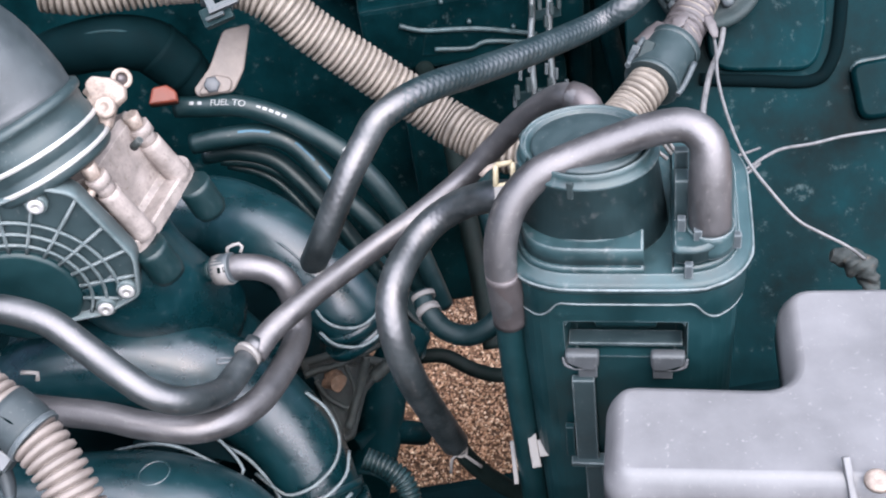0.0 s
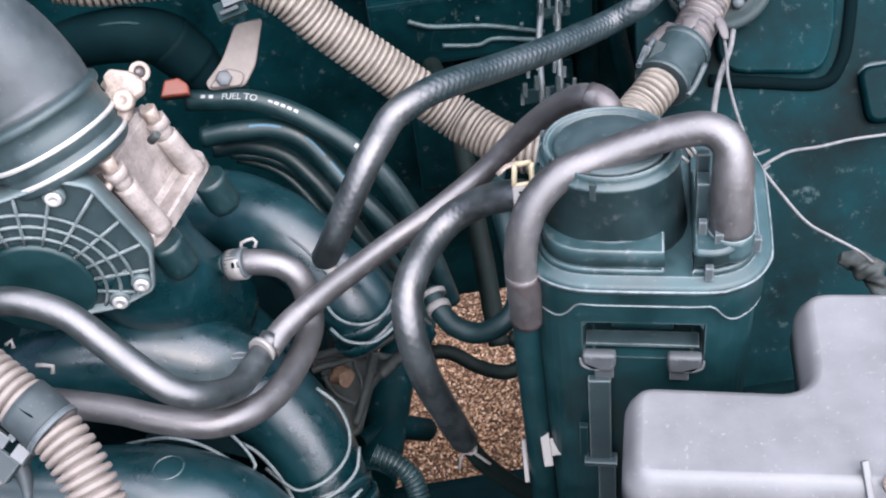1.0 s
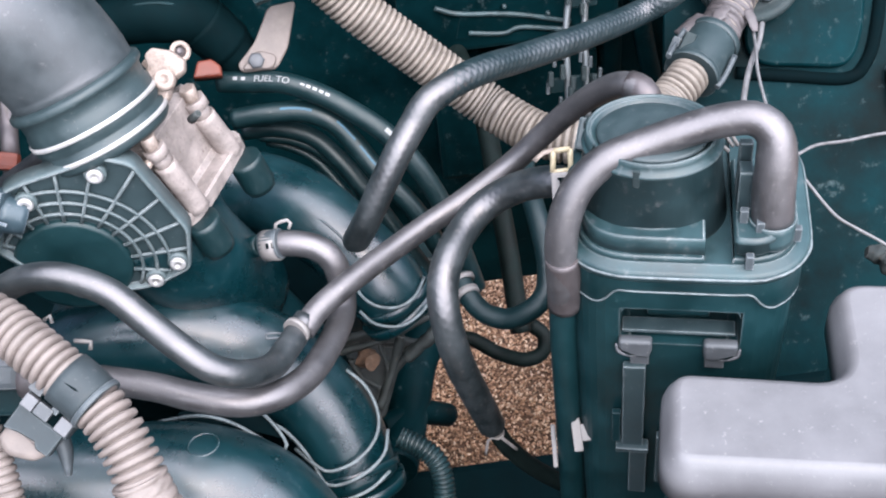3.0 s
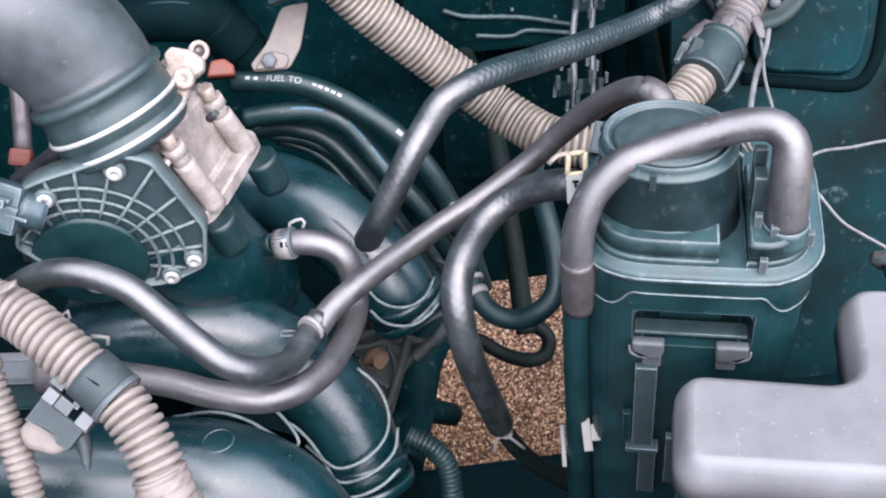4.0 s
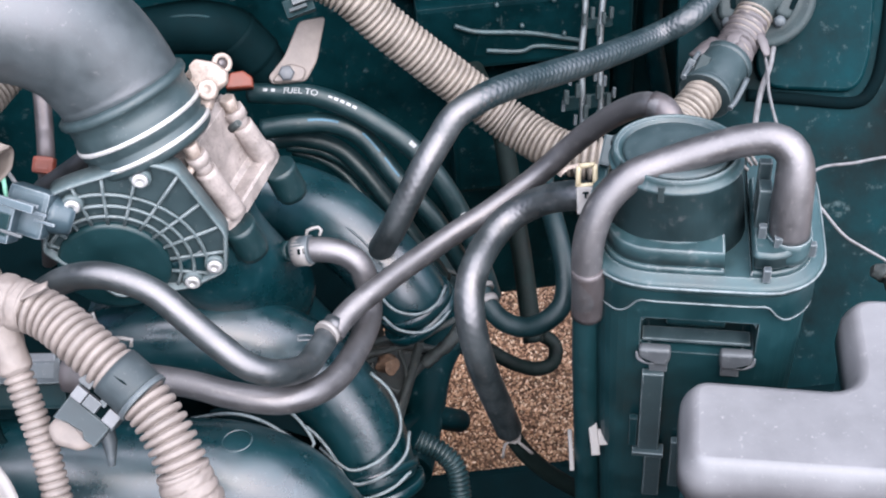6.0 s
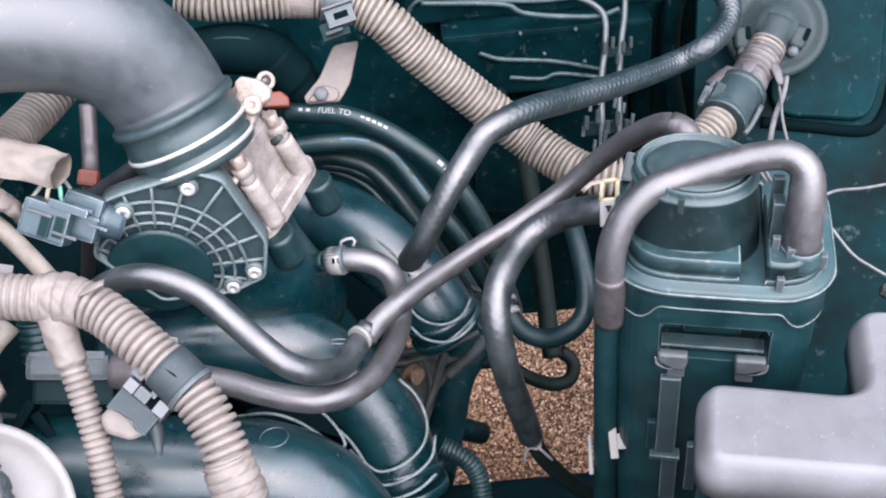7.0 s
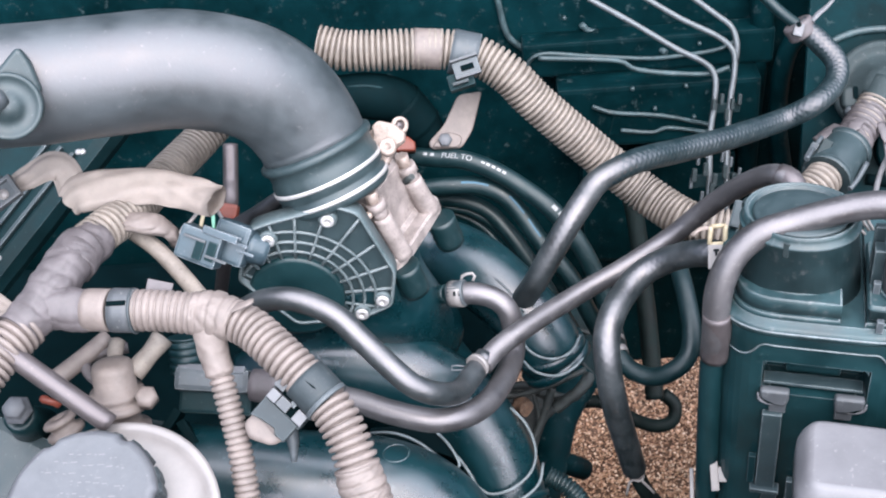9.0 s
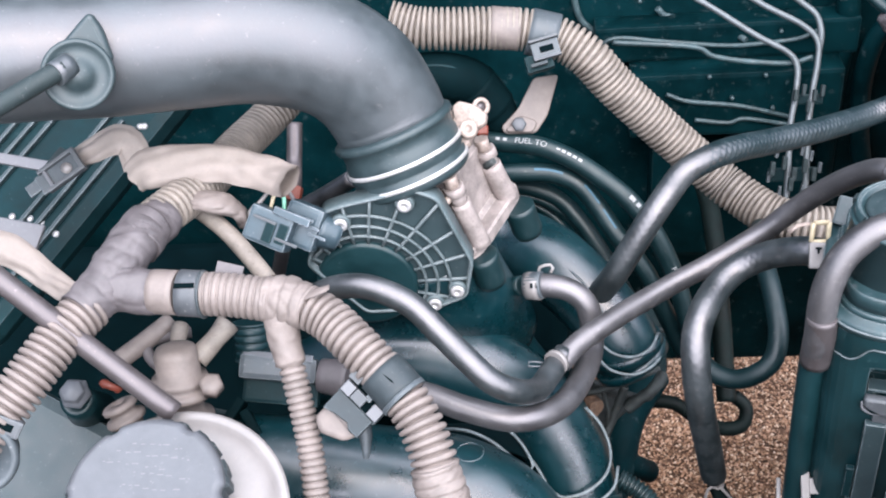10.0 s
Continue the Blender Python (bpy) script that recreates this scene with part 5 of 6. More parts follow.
for a in range(15, 195, 36):
    p = dome_m @ Vector((0.0415 * math.cos(radians(a)), 0.0415 * math.sin(radians(a)), 0.9015))
    part("rim_tab", box(B(), placed(p, (0, 0, 1), (math.cos(radians(a - 14)), math.sin(radians(a - 14)), 0)), 0.007, 0.003, 0.005, 0.0008), SEAL, dome)
# side chamber with the large port
bm = B()
ch = rounded([(0.0285, -0.067), (0.046, -0.068), (0.064, -0.050), (0.066, 0.01), (0.0285, 0.01)], [0.004, 0.014, 0.02, 0.006, 0.004], 6)
prism(bm, ch, [(0.002, 0.856), (0.002, 0.8645), (0, 0.865), (0, 0.867), (0.002, 0.869)], CM)
chamber = part("side_chamber", bm, LID, canister)
port = Vector((0.154, 0.487, 0.870))
part("port", tube(B(), [port - Vector((0, 0, 0.014)), port + Vector((0, 0, 0.002))], 0.0138, 28), LID, chamber)
part("bracket_rib", box(B(), CM @ Matrix.Translation((0.034, -0.036, 0.866)), 0.008, 0.012, 0.032, 0.0012), PLASTIC_DULL, chamber)
part("bracket_rib", box(B(), CM @ Matrix.Translation((0.034, -0.022, 0.866)), 0.008, 0.006, 0.040, 0.0012), PLASTIC_DULL, chamber)
for x, y, z in ((0.034, -0.050, 0.868), (0.043, -0.058, 0.866), (0.066, -0.046, 0.852), (0.038, -0.0685, 0.849), (0.036, -0.012, 0.869)):
    part("pip", box(B(), CM @ Matrix.Translation((x, y, z)), 0.0048, 0.0048, 0.010, 0.0008), CLIPGREY, chamber)
for p, q in (((0.139, 0.546, 0.893), (0.146, 0.543, 0.882)), ((0.143, 0.546, 0.893), (0.149, 0.543, 0.882)), ((0.134, 0.545, 0.889), (0.143, 0.541, 0.880))):
    part("vent_wire", tube(B(), [p, q], 0.0012, 6), WHITE, chamber, "short white wire")
# front plate with its window, hooks and latch
FR = CM @ Matrix.Translation((0.0, -0.0655, 0.0)) @ Matrix(((1, 0, 0), (0, 0, -1), (0, 1, 0))).to_4x4()
part("window_sill", box(B(), FR @ Matrix.Translation((0.0005, 0.7855, -0.014)), 0.070, 0.0025, 0.012, 0.0008), PLASTIC_DULL, body)
part("window_back", box(B(), FR @ Matrix.Translation((0.0005, 0.7955, -0.028)), 0.040, 0.029, 0.008, 0.003), PLASTIC, body)
for x, z, sx, sz in ((-0.0355, 0.7797, 1, 1), (0.037, 0.7797, -1, 1), (-0.0355, 0.8108, 1, -1), (0.037, 0.8108, -1, -1)):
    q = 0.0075
    fillet = [(x, z)] + [(x + sx * q * (1 - math.sin(a)), z + sz * q * (1 - math.cos(a))) for a in np.linspace(0, math.pi / 2, 7)]
    part("window_corner", prism(B(), fillet, [(0, -0.025), (0, 0.0012)], FR, False), PLASTIC, body)
for x, flip in ((-0.026, 1), (0.0265, -1)):
    tongue = rounded([(-0.0105, 0.006), (0.0105, 0.006), (0.0105, -0.003), (0.005 * flip + 0.0035, -0.0085), (0.005 * flip - 0.0045, -0.0085), (-0.0105, -0.002)], 0.0026, 4)
    hm = FR @ Matrix.Translation((x, 0.780, 0.001))
    h = part("hook", prism(B(), tongue, [(0.001, 0), (0, 0.001), (0, 0.0055), (0.0008, 0.0068), (0.0022, 0.0072)], hm), CLIPLIGHT, body, "worn grey hook")
    lip = [hm @ Vector((-flip * u, v, 0.0055)) for u, v in ((0.0118, 0.002), (0.0105, -0.004), (0.0055, -0.0072), (-0.001, -0.0082))]
    part("hook_lip", tube(B(), lip, [0.0006, 0.0013, 0.0013, 0.0008], 8, 0.001), CREST, h)
    part("hook_eye", tube(B(), [hm @ Vector((-flip * u, v, 0.0066)) for u, v in ((0.0082, -0.0028), (0.004, -0.0052), (-0.001, -0.0060))], [0.0004, 0.0011, 0.0004], 8, 0.001), GAP, h)
    part("hook_stem", box(B(), FR @ Matrix.Translation((x + flip * 0.003, 0.767, 0.001)), 0.012, 0.009, 0.0045, 0.001), CLIPLIGHT, h)
part("latch_bar", box(B(), FR @ Matrix.Translation((-0.026, 0.722, 0.003)), 0.0145, 0.082, 0.006, 0.0012), PLASTIC_DULL, body)
part("latch_rib", box(B(), FR @ Matrix.Translation((-0.026, 0.682, 0.003)), 0.022, 0.004, 0.010, 0.001), PLASTIC_DULL, body)
part("latch_stem", box(B(), FR @ Matrix.Translation((-0.022, 0.655, 0.003)), 0.012, 0.05, 0.006, 0.0012), PLASTIC_DULL, body)
part("latch_ear", box(B(), FR @ Matrix.Translation((-0.037, 0.700, 0.003)), 0.006, 0.03, 0.005, 0.001), COVER, body)
part("latch_ear", box(B(), FR @ Matrix.Translation((-0.006, 0.668, 0.003)), 0.008, 0.05, 0.006, 0.001), PLASTIC_DULL, body)
# cream lock tab at the hose outlet
part("side_outlet", tube(B(), [(0.036, 0.599, 0.827), (0.070, 0.590, 0.833)], 0.0095, 18), PLASTIC, canister)
tab = part("lock_tab", box(B(), placed((0.045, 0.581, 0.836), (-0.1, -0.75, 0.62), (0.05, 0.6, 0.75)), 0.0115, 0.019, 0.006, 0.0012), WHITE, canister, "white lock tab")
part("tag_slot", box(B(), placed((0.0448, 0.5775, 0.8430), (-0.1, -0.75, 0.62), (0.05, 0.6, 0.75)), 0.0012, 0.0036, 0.0030, 0.0003), GAP, tab)
part("tag_slot", box(B(), placed((0.0450, 0.5785, 0.8448), (-0.1, -0.75, 0.62), (0.05, 0.6, 0.75)), 0.0042, 0.0016, 0.0028, 0.0003), GAP, tab)
lf = [Vector(p) for p in ((0.041, 0.586, 0.845), (0.043, 0.593, 0.857), (0.054, 0.593, 0.857), (0.053, 0.586, 0.845))]
for k in range(4):
    part("lock_frame", tube(B(), [lf[k], lf[(k + 1) % 4]], 0.0019, 8), CREAM, canister, "cream plastic frame")
bracing = [(0.039, 0.604, 0.832), (0.032, 0.610, 0.824), (0.028, 0.621, 0.821)]
part("lock_ear", tube(B(), bracing, [0.003, 0.004, 0.003], 10, squash=0.5), LOOM_PALE, canister, "dusty pale lock ear")
part("lock_frame", tube(B(), [(0.034, 0.625, 0.825), (0.041, 0.628, 0.829), (0.050, 0.627, 0.831)], 0.0022, 10, squash=0.5), BRASS, canister, "cream lock ear")
part("side_ear", box(B(), placed((0.073, 0.608, 0.852), (-0.3, -0.6, 0.7), (0, 0, 1)), 0.02, 0.022, 0.012, 0.002), PLASTIC_DULL, canister)
part("elbow_fitting", tube(B(), [(0.100, 0.626, 0.878), (0.105, 0.621, 0.878), (0.108, 0.615, 0.877), (0.110, 0.611, 0.872)], 0.0101, 24), TUBE, canister)
part("fitting_ring", tube(B(), [(0.109, 0.612, 0.8725), (0.1105, 0.610, 0.869)], 0.0113, 24), PLASTIC_DULL, canister)

# ---- rear spout and bulkhead seal ----
spout = thing("bulkhead_loom", "dusty corrugated loom from the bulkhead seal to behind the canister", "wiring loom", (0.186, 0.772, 0.769), group="wiring looms")
part("conduit", tube(B(), [(0.170, 0.827, 0.695), (0.187, 0.845, 0.700), (0.207, 0.863, 0.707), (0.229, 0.892, 0.709), (0.256, 0.932, 0.710), (0.275, 0.955, 0.720), (0.288, 0.970, 0.729)], 0.0195, 28, ring=0.33, pitch=0.0058), LOOM, spout)
part("collar", tube(B(), [(0.214, 0.870, 0.707), (0.229, 0.892, 0.709), (0.246, 0.918, 0.709)], [0.0248, 0.0252, 0.0248], 28), PLASTIC_DULL, spout, "dark grey plastic collar")
for e0, e1 in (((0.213, 0.869, 0.707), (0.217, 0.874, 0.708)), ((0.243, 0.913, 0.708), (0.248, 0.919, 0.709))):
    part("collar_ring", tube(B(), [e0, e1], 0.0265, 30), PLASTIC_DULL, spout)
part("strap_end", tube(B(), [(0.210, 0.914, 0.725), (0.225, 0.921, 0.726), (0.241, 0.934, 0.726)], [0.004, 0.009, 0.009], 10, 0.003, squash=0.3, wrinkle=0.25, coarse=120), LOOM_GREY, spout)
part("collar_latch", box(B(), placed((0.213, 0.888, 0.727), (-0.25, -0.7, 0.65), (0.5, 0.4, 0.8)), 0.010, 0.024, 0.006, 0.0015), SEAL, spout)
for pts in ([(0.233, 0.852, 0.702), (0.242, 0.861, 0.705), (0.257, 0.881, 0.713)], [(0.194, 0.879, 0.724), (0.203, 0.893, 0.725), (0.216, 0.910, 0.730)]):
    part("strap_edge", tube(B(), pts, 0.0028, 8), CLIPGREY, spout)
part("collar_ear", box(B(), placed((0.206, 0.900, 0.718), (-0.4, -0.7, 0.6), (0.5, 0.4, 0.8)), 0.008, 0.02, 0.010, 0.0015), CLIPGREY, spout)
part("torn_tape", tube(B(), [(0.250, 0.923, 0.710), (0.262, 0.939, 0.713), (0.275, 0.955, 0.720), (0.287, 0.969, 0.728)], [0.0202, 0.0206, 0.0210, 0.0180], 40, 0.0015, wrinkle=0.12, coarse=140, ring=0.13, pitch=0.0075, crease=0.08), LOOM_GREY, spout, "torn dusty tape")
part("tape_flag", tube(B(), [(0.262, 0.930, 0.735), (0.253, 0.924, 0.733), (0.243, 0.914, 0.727)], [0.004, 0.0075, 0.003], 14, 0.002, squash=0.3, wrinkle=0.3, coarse=150), LOOM_GREY, spout, "torn grey tape")
part("tape_flag", tube(B(), [(0.284, 0.937, 0.725), (0.286, 0.927, 0.721), (0.287, 0.917, 0.713)], [0.005, 0.0055, 0.003], 10, 0.002, squash=0.35, wrinkle=0.3, coarse=150), LOOM_GREY, spout, "torn grey tape")
seal = thing("bulkhead_seal", "round black rubber bulkhead seal with two bolts", "seal", (0.296, 0.979, 0.742))
sm = placed(Vector((0.300, 0.989, 0.738)), (-0.12, -0.70, 0.70), (0, 0, 1))
part("disc", lathe(B(), [(0.052, -0.012), (0.054, -0.004), (0.054, 0.002), (0.050, 0.005), (0.046, 0.004), (0.042, 0.001), (0.036, 0.001), (0.032, 0.006), (0.022, 0.009), (0.020, 0.016), (0.0, 0.016)], sm, 56), SEAL, seal)
part("neck", tube(B(), [(0.285, 0.967, 0.727), (0.292, 0.976, 0.732), (0.301, 0.990, 0.740)], [0.0175, 0.018, 0.021], 26), SEAL, seal)
for lug_at, tip_at in (((0.2618, 0.9806, 0.7315), (0.2594, 0.9642, 0.7262)), ((0.3191, 0.9711, 0.7319), (0.3099, 0.9559, 0.7266))):
    lug_m = placed(lug_at, (-0.12, -0.70, 0.70), (Vector(lug_at) - Vector(tip_at)).normalized())
    lug = part("bolt_lug", prism(B(), rounded([(-0.0085, -0.012), (0.0085, -0.012), (0.0085, 0.013), (-0.0085, 0.013)], 0.0075, 6), [(0, -0.008), (0, 0.006), (0.002, 0.0085), (0.004, 0.009)], lug_m), SEAL, seal)
    part("pocket", prism(B(), rounded([(-0.0085, -0.002), (-0.0030, -0.002), (-0.0030, 0.012), (-0.0085, 0.012)], 0.0024, 4), [(0, 0.004), (0, 0.0096)], lug_m @ Matrix.Translation((0.0115, 0, 0))), GAP, lug)
    part("bolt", lathe(B(), [(0.0058, -0.010), (0.0058, 0.001), (0.0046, 0.003), (0, 0.0034)], placed(tip_at, (-0.12, -0.75, 0.62)), 14), CLIPGREY, lug, "worn bolt head")
for lab, pts, r in (
    ("pale thin wire hanging across the inner wing", [(0.294, 0.953, 0.706), (0.283, 0.901, 0.708), (0.270, 0.851, 0.712), (0.263, 0.795, 0.709), (0.264, 0.748, 0.701), (0.276, 0.710, 0.689), (0.292, 0.694, 0.671), (0.308, 0.686, 0.661), (0.329, 0.675, 0.650), (0.345, 0.674, 0.633)], 0.0015),
    ("second pale wire behind the hose arch", [(0.304, 0.948, 0.701), (0.292, 0.919, 0.699), (0.269, 0.872, 0.705), (0.252, 0.831, 0.705), (0.240, 0.796, 0.710)], 0.0028),
    ("pale cable along the inner wing", [(0.256, 0.766, 0.677), (0.276, 0.780, 0.662), (0.299, 0.800, 0.655), (0.323, 0.819, 0.646), (0.358, 0.835, 0.633), (0.398, 0.852, 0.622), (0.461, 0.866, 0.609)], 0.0016),
    ("short frayed end of a pale cable", [(0.255, 0.762, 0.672), (0.270, 0.762, 0.672), (0.289, 0.782, 0.664)], 0.0015),
    ("short frayed end of a pale cable", [(0.257, 0.772, 0.684), (0.280, 0.789, 0.673), (0.297, 0.806, 0.662)], 0.0012),
):
    solo("wire", tube(B(), pts, r, 8), WIRE, lab, "wire", group="loose wires")
bm = B()
tube(bm, [(0.321, 0.686, 0.632), (0.334, 0.682, 0.627), (0.347, 0.675, 0.619), (0.350, 0.661, 0.604)], [0.004, 0.010, 0.010, 0.006], 18, 0.0015, wrinkle=0.6, coarse=170)
solo("wire_joint", bm, ALU_DIRTY, "taped pale wire joint by the fuse box", "wire joint")

# brake pipes and their clips
for pts in ([(-0.007, 1.159, 0.790), (0.043, 1.144, 0.762), (0.094, 1.127, 0.732), (0.129, 1.117, 0.714), (0.140, 1.107, 0.700), (0.137, 1.087, 0.674), (0.130, 1.065, 0.647), (0.125, 1.030, 0.604), (0.121, 1.006, 0.573)],
            [(0.051, 1.166, 0.790), (0.102, 1.149, 0.760), (0.146, 1.138, 0.738), (0.164, 1.128, 0.722), (0.164, 1.113, 0.703), (0.157, 1.092, 0.678), (0.151, 1.068, 0.648), (0.146, 1.031, 0.602), (0.143, 1.007, 0.571)],
            [(0.109, 1.169, 0.785), (0.147, 1.154, 0.758), (0.164, 1.145, 0.745), (0.169, 1.133, 0.728), (0.167, 1.125, 0.711)]):
    solo("brake_pipe", tube(B(), pts, 0.0036, 10), PIPE, "thin grey steel brake pipe on the firewall", "pipe", group="brake pipes")
pc = thing("pipe_clip", "black plastic clip block holding the brake pipes", "pipe clip", (0.134, 1.031, 0.603))
bm = B()
box(bm, placed((0.129, 1.035, 0.600), (0, -0.9, 0.4), (0, 0.3, 0.9)), 0.052, 0.016, 0.006, 0.002)
part("base", bm, COVER, pc)
for p in ((0.106, 1.029, 0.613), (0.119, 1.029, 0.620), (0.129, 1.022, 0.609), (0.142, 1.029, 0.615), (0.153, 1.028, 0.604), (0.125, 1.015, 0.600)):
    part("finger", box(B(), placed(p, (0, -0.9, 0.4), (0.1, 0.3, 0.9)), 0.0055, 0.016, 0.008, 0.0015), SEAL, pc)
for p in ((0.113, 1.045, 0.624), (0.124, 1.050, 0.629), (0.142, 1.048, 0.624), (0.152, 1.045, 0.618), (0.161, 1.037, 0.607), (0.103, 1.031, 0.600), (0.115, 1.022, 0.586), (0.141, 1.025, 0.586)):
    part("prong", box(B(), placed(p, (0, -0.9, 0.4), (0.15, 0.3, 0.9)), 0.0035, 0.012, 0.007, 0.001), CLIPGREY, pc)
uc = thing("pipe_clip", "black plastic clip block holding the brake pipes", "pipe clip", (0.150, 1.086, 0.671))
part("base", box(B(), placed((0.151, 1.089, 0.667), (0, -0.9, 0.4), (0, 0.3, 0.9)), 0.034, 0.012, 0.005, 0.002), COVER, uc)
for p in ((0.135, 1.082, 0.677), (0.145, 1.087, 0.681), (0.157, 1.084, 0.675), (0.166, 1.087, 0.679), (0.149, 1.075, 0.666)):
    part("prong", box(B(), placed(p, (0, -0.9, 0.4), (0.1, 0.3, 0.9)), 0.0042, 0.013, 0.008, 0.001), SEAL, uc)
fit_ = thing("bulkhead_fitting", "grey steel fitting on the bulkhead hose", "fitting", (0.201, 0.998, 0.816))
fm = placed((0.205, 0.995, 0.8135), (-0.5, 0.3, 0.8))
part("ring", lathe(B(), [(0.0125, -0.008), (0.0150, -0.0085), (0.0160, -0.006), (0.0152, -0.002), (0.0160, 0.003), (0.0160, 0.007), (0.0135, 0.009), (0.0115, 0.008)], fm, 28), LOOM_GREY, fit_)
part("clamp_ear", box(B(), placed((0.199, 0.982, 0.818), (0.0, -0.75, 0.66), (0.3, 0.4, 0.8)), 0.010, 0.014, 0.007, 0.0016), CREST, fit_)
part("clamp_hole", lathe(B(), [(0.0028, 0), (0.0028, 0.0006), (0, 0.0006)], placed((0.199, 0.9795, 0.8270), (0.0, -0.75, 0.66)), 12), GAP, fit_)
part("lever", tube(B(), [(0.215, 0.990, 0.824), (0.222, 0.997, 0.828), (0.232, 1.004, 0.832), (0.241, 1.010, 0.838)], [0.0030, 0.0036, 0.0030, 0.0022], 8, squash=0.6), CREST, fit_, "pale clamp lever")

# ---- fuse box ----
fuse = thing("fuse_box", "grey plastic fuse box lid with a rounded notch", "fuse box", (0.17, 0.4, 0.545))
fo = [(p[0], p[1]) for p in ((0.067, 0.376, 0.800), (0.085, 0.446, 0.800), (0.185, 0.420, 0.800), (0.204, 0.500, 0.800), (0.339, 0.470, 0.800), (0.270, 0.329, 0.800))]
bm = B()
prism(bm, rounded(fo, [0.017, 0.017, 0.02, 0.02, 0.02, 0.02], 9), [(-0.003, 0.768), (-0.0025, 0.784), (-0.001, 0.789), (0.0015, 0.7935), (0.0035, 0.797), (0.006, 0.7990), (0.0085, 0.7998)], Matrix.Identity(4), hub=(0.219, 0.377, 0.800)[:2])
part("lid", bm, FUSE, fuse)
bm = B()
prism(bm, inset(rounded(fo, [0.017, 0.017, 0.02, 0.02, 0.02, 0.02], 9), 0.003), [(0.004, 0.546), (0.0, 0.56), (0, 0.757)], Matrix.Identity(4))
part("case", bm, PLASTIC, fuse)
part("lid_screw", lathe(B(), [(0.007, 0), (0.007, 0.003), (0.004, 0.004), (0, 0.003)], placed((0.204, 0.345, 0.801)), 20), BRASS, fuse)
part("lid_clip", box(B(), placed((0.192, 0.351, 0.795), (0, -0.7, 0.7), (0, 0.7, 0.7)), 0.004, 0.03, 0.004, 0.001), FUSE, fuse)

# ---- left front group ----
neck = thing("filler_neck", "white plastic filler flange with a grey screw cap", "filler neck", (-0.40, 0.36, 0.70))
cap_at = Vector((-0.414, 0.382, 0.814))
cm = placed(cap_at, (0.0, -0.35, 0.93), (0, 1, 0))
part("flange", lathe(B(), [(0.030, -0.03), (0.070, -0.026), (0.078, -0.022), (0.079, -0.018), (0.0765, -0.0165), (0.072, -0.0172), (0.0695, -0.0205), (0.060, -0.0215), (0.050, -0.020), (0.045, -0.018), (0.0, -0.018)], Matrix.Translation(Vector((-0.402, 0.380, 0.798))) @ cm.to_3x3().to_4x4(), 64), WHITE, neck)
bm = B()
cap_out = []
for k in range(96):
    a = 2 * math.pi * k / 96
    r = 0.0535 - (0.0022 if k % 16 in (0, 1) else 0.0)
    cap_out.append((r * math.cos(a), r * math.sin(a)))
prism(bm, cap_out, [(0.001, -0.0055), (0.0, -0.0045), (0.0012, -0.002), (0.0035, 0.0), (0.006, 0.0006)], cm)
cap = part("cap", bm, GREY, neck, "scuffed grey screw cap")
grip = []
for k in range(180):
    a = 2 * math.pi * k / 180
    r = 0.0552 - (0.0038 if k % 15 in (0, 1, 2, 3) else 0.0012 if k % 15 in (8, 9) else 0.0)
    grip.append((r * math.cos(a), r * math.sin(a)))
part("grip_skirt", prism(B(), grip, [(0.003, -0.024), (0.0, -0.020), (0.0, -0.0075), (0.0016, -0.0050)], cm, False), CLIPDARK, cap, "dark notched skirt")
rng = random.Random(11)
for y, x0, x1, tilt in ((0.033, -0.012, 0.024, -0.10), (0.026, -0.022, 0.030, -0.12), (0.018, -0.030, 0.012, -0.16), (0.013, -0.008, 0.034, -0.16), (0.004, -0.014, 0.022, -0.10), (-0.006, -0.02, 0.014, -0.08)):
    x = x0
    while x < x1:
        w = rng.uniform(0.0012, 0.0046)
        part("print_bar", box(B(), cm @ Matrix.Translation((x + w / 2, y + tilt * x + rng.uniform(-0.0012, 0.0012), 0.0003)), w, rng.uniform(0.0005, 0.0009), 0.0004, 0), FUSE, cap)
        x += w + rng.uniform(0.0012, 0.0055)

valve = thing("coolant_outlet", "dusty beige metal coolant outlet with stub pipes", "coolant outlet", (-0.419, 0.486, 0.777))
up = (0.1, -0.3, 0.95)
part("housing", lathe(B(), [(0.022, 0.0), (0.022, 0.006), (0.0155, 0.009), (0.0145, 0.020), (0.0225, 0.0225), (0.0255, 0.025), (0.0255, 0.028), (0.0225, 0.0305), (0.018, 0.0315), (0.0215, 0.0345), (0.0205, 0.038), (0.0165, 0.039), (0.0165, 0.056), (0.0145, 0.061), (0.008, 0.0625), (0.0, 0.063)], placed((-0.425, 0.499, 0.759), (0.0, 0.3, 0.95)), 36), LOOM_PALE, valve)
part("stub", tube(B(), [(-0.423, 0.516, 0.800), (-0.429, 0.534, 0.807), (-0.430, 0.549, 0.811)], [0.0075, 0.006, 0.0066], 18), LOOM, valve)
part("stub", tube(B(), [(-0.412, 0.520, 0.803), (-0.399, 0.534, 0.811), (-0.391, 0.545, 0.816)], [0.0088, 0.0075, 0.0092], 18), LOOM, valve)
part("ear", lathe(B(), [(0.009, 0), (0.009, 0.008), (0.006, 0.010), (0, 0.010)], placed((-0.397, 0.497, 0.795), up), 6), LOOM_PALE, valve)
part("stub", tube(B(), [(-0.479, 0.520, 0.798), (-0.459, 0.539, 0.803), (-0.440, 0.559, 0.808)], 0.0075, 16), LOOM_PALE, valve)
part("vent_hose", tube(B(), [(-0.437, 0.520, 0.791), (-0.450, 0.528, 0.795), (-0.456, 0.538, 0.801), (-0.446, 0.547, 0.802), (-0.425, 0.554, 0.800)], 0.0045, 12), LOOM_GREY, valve)
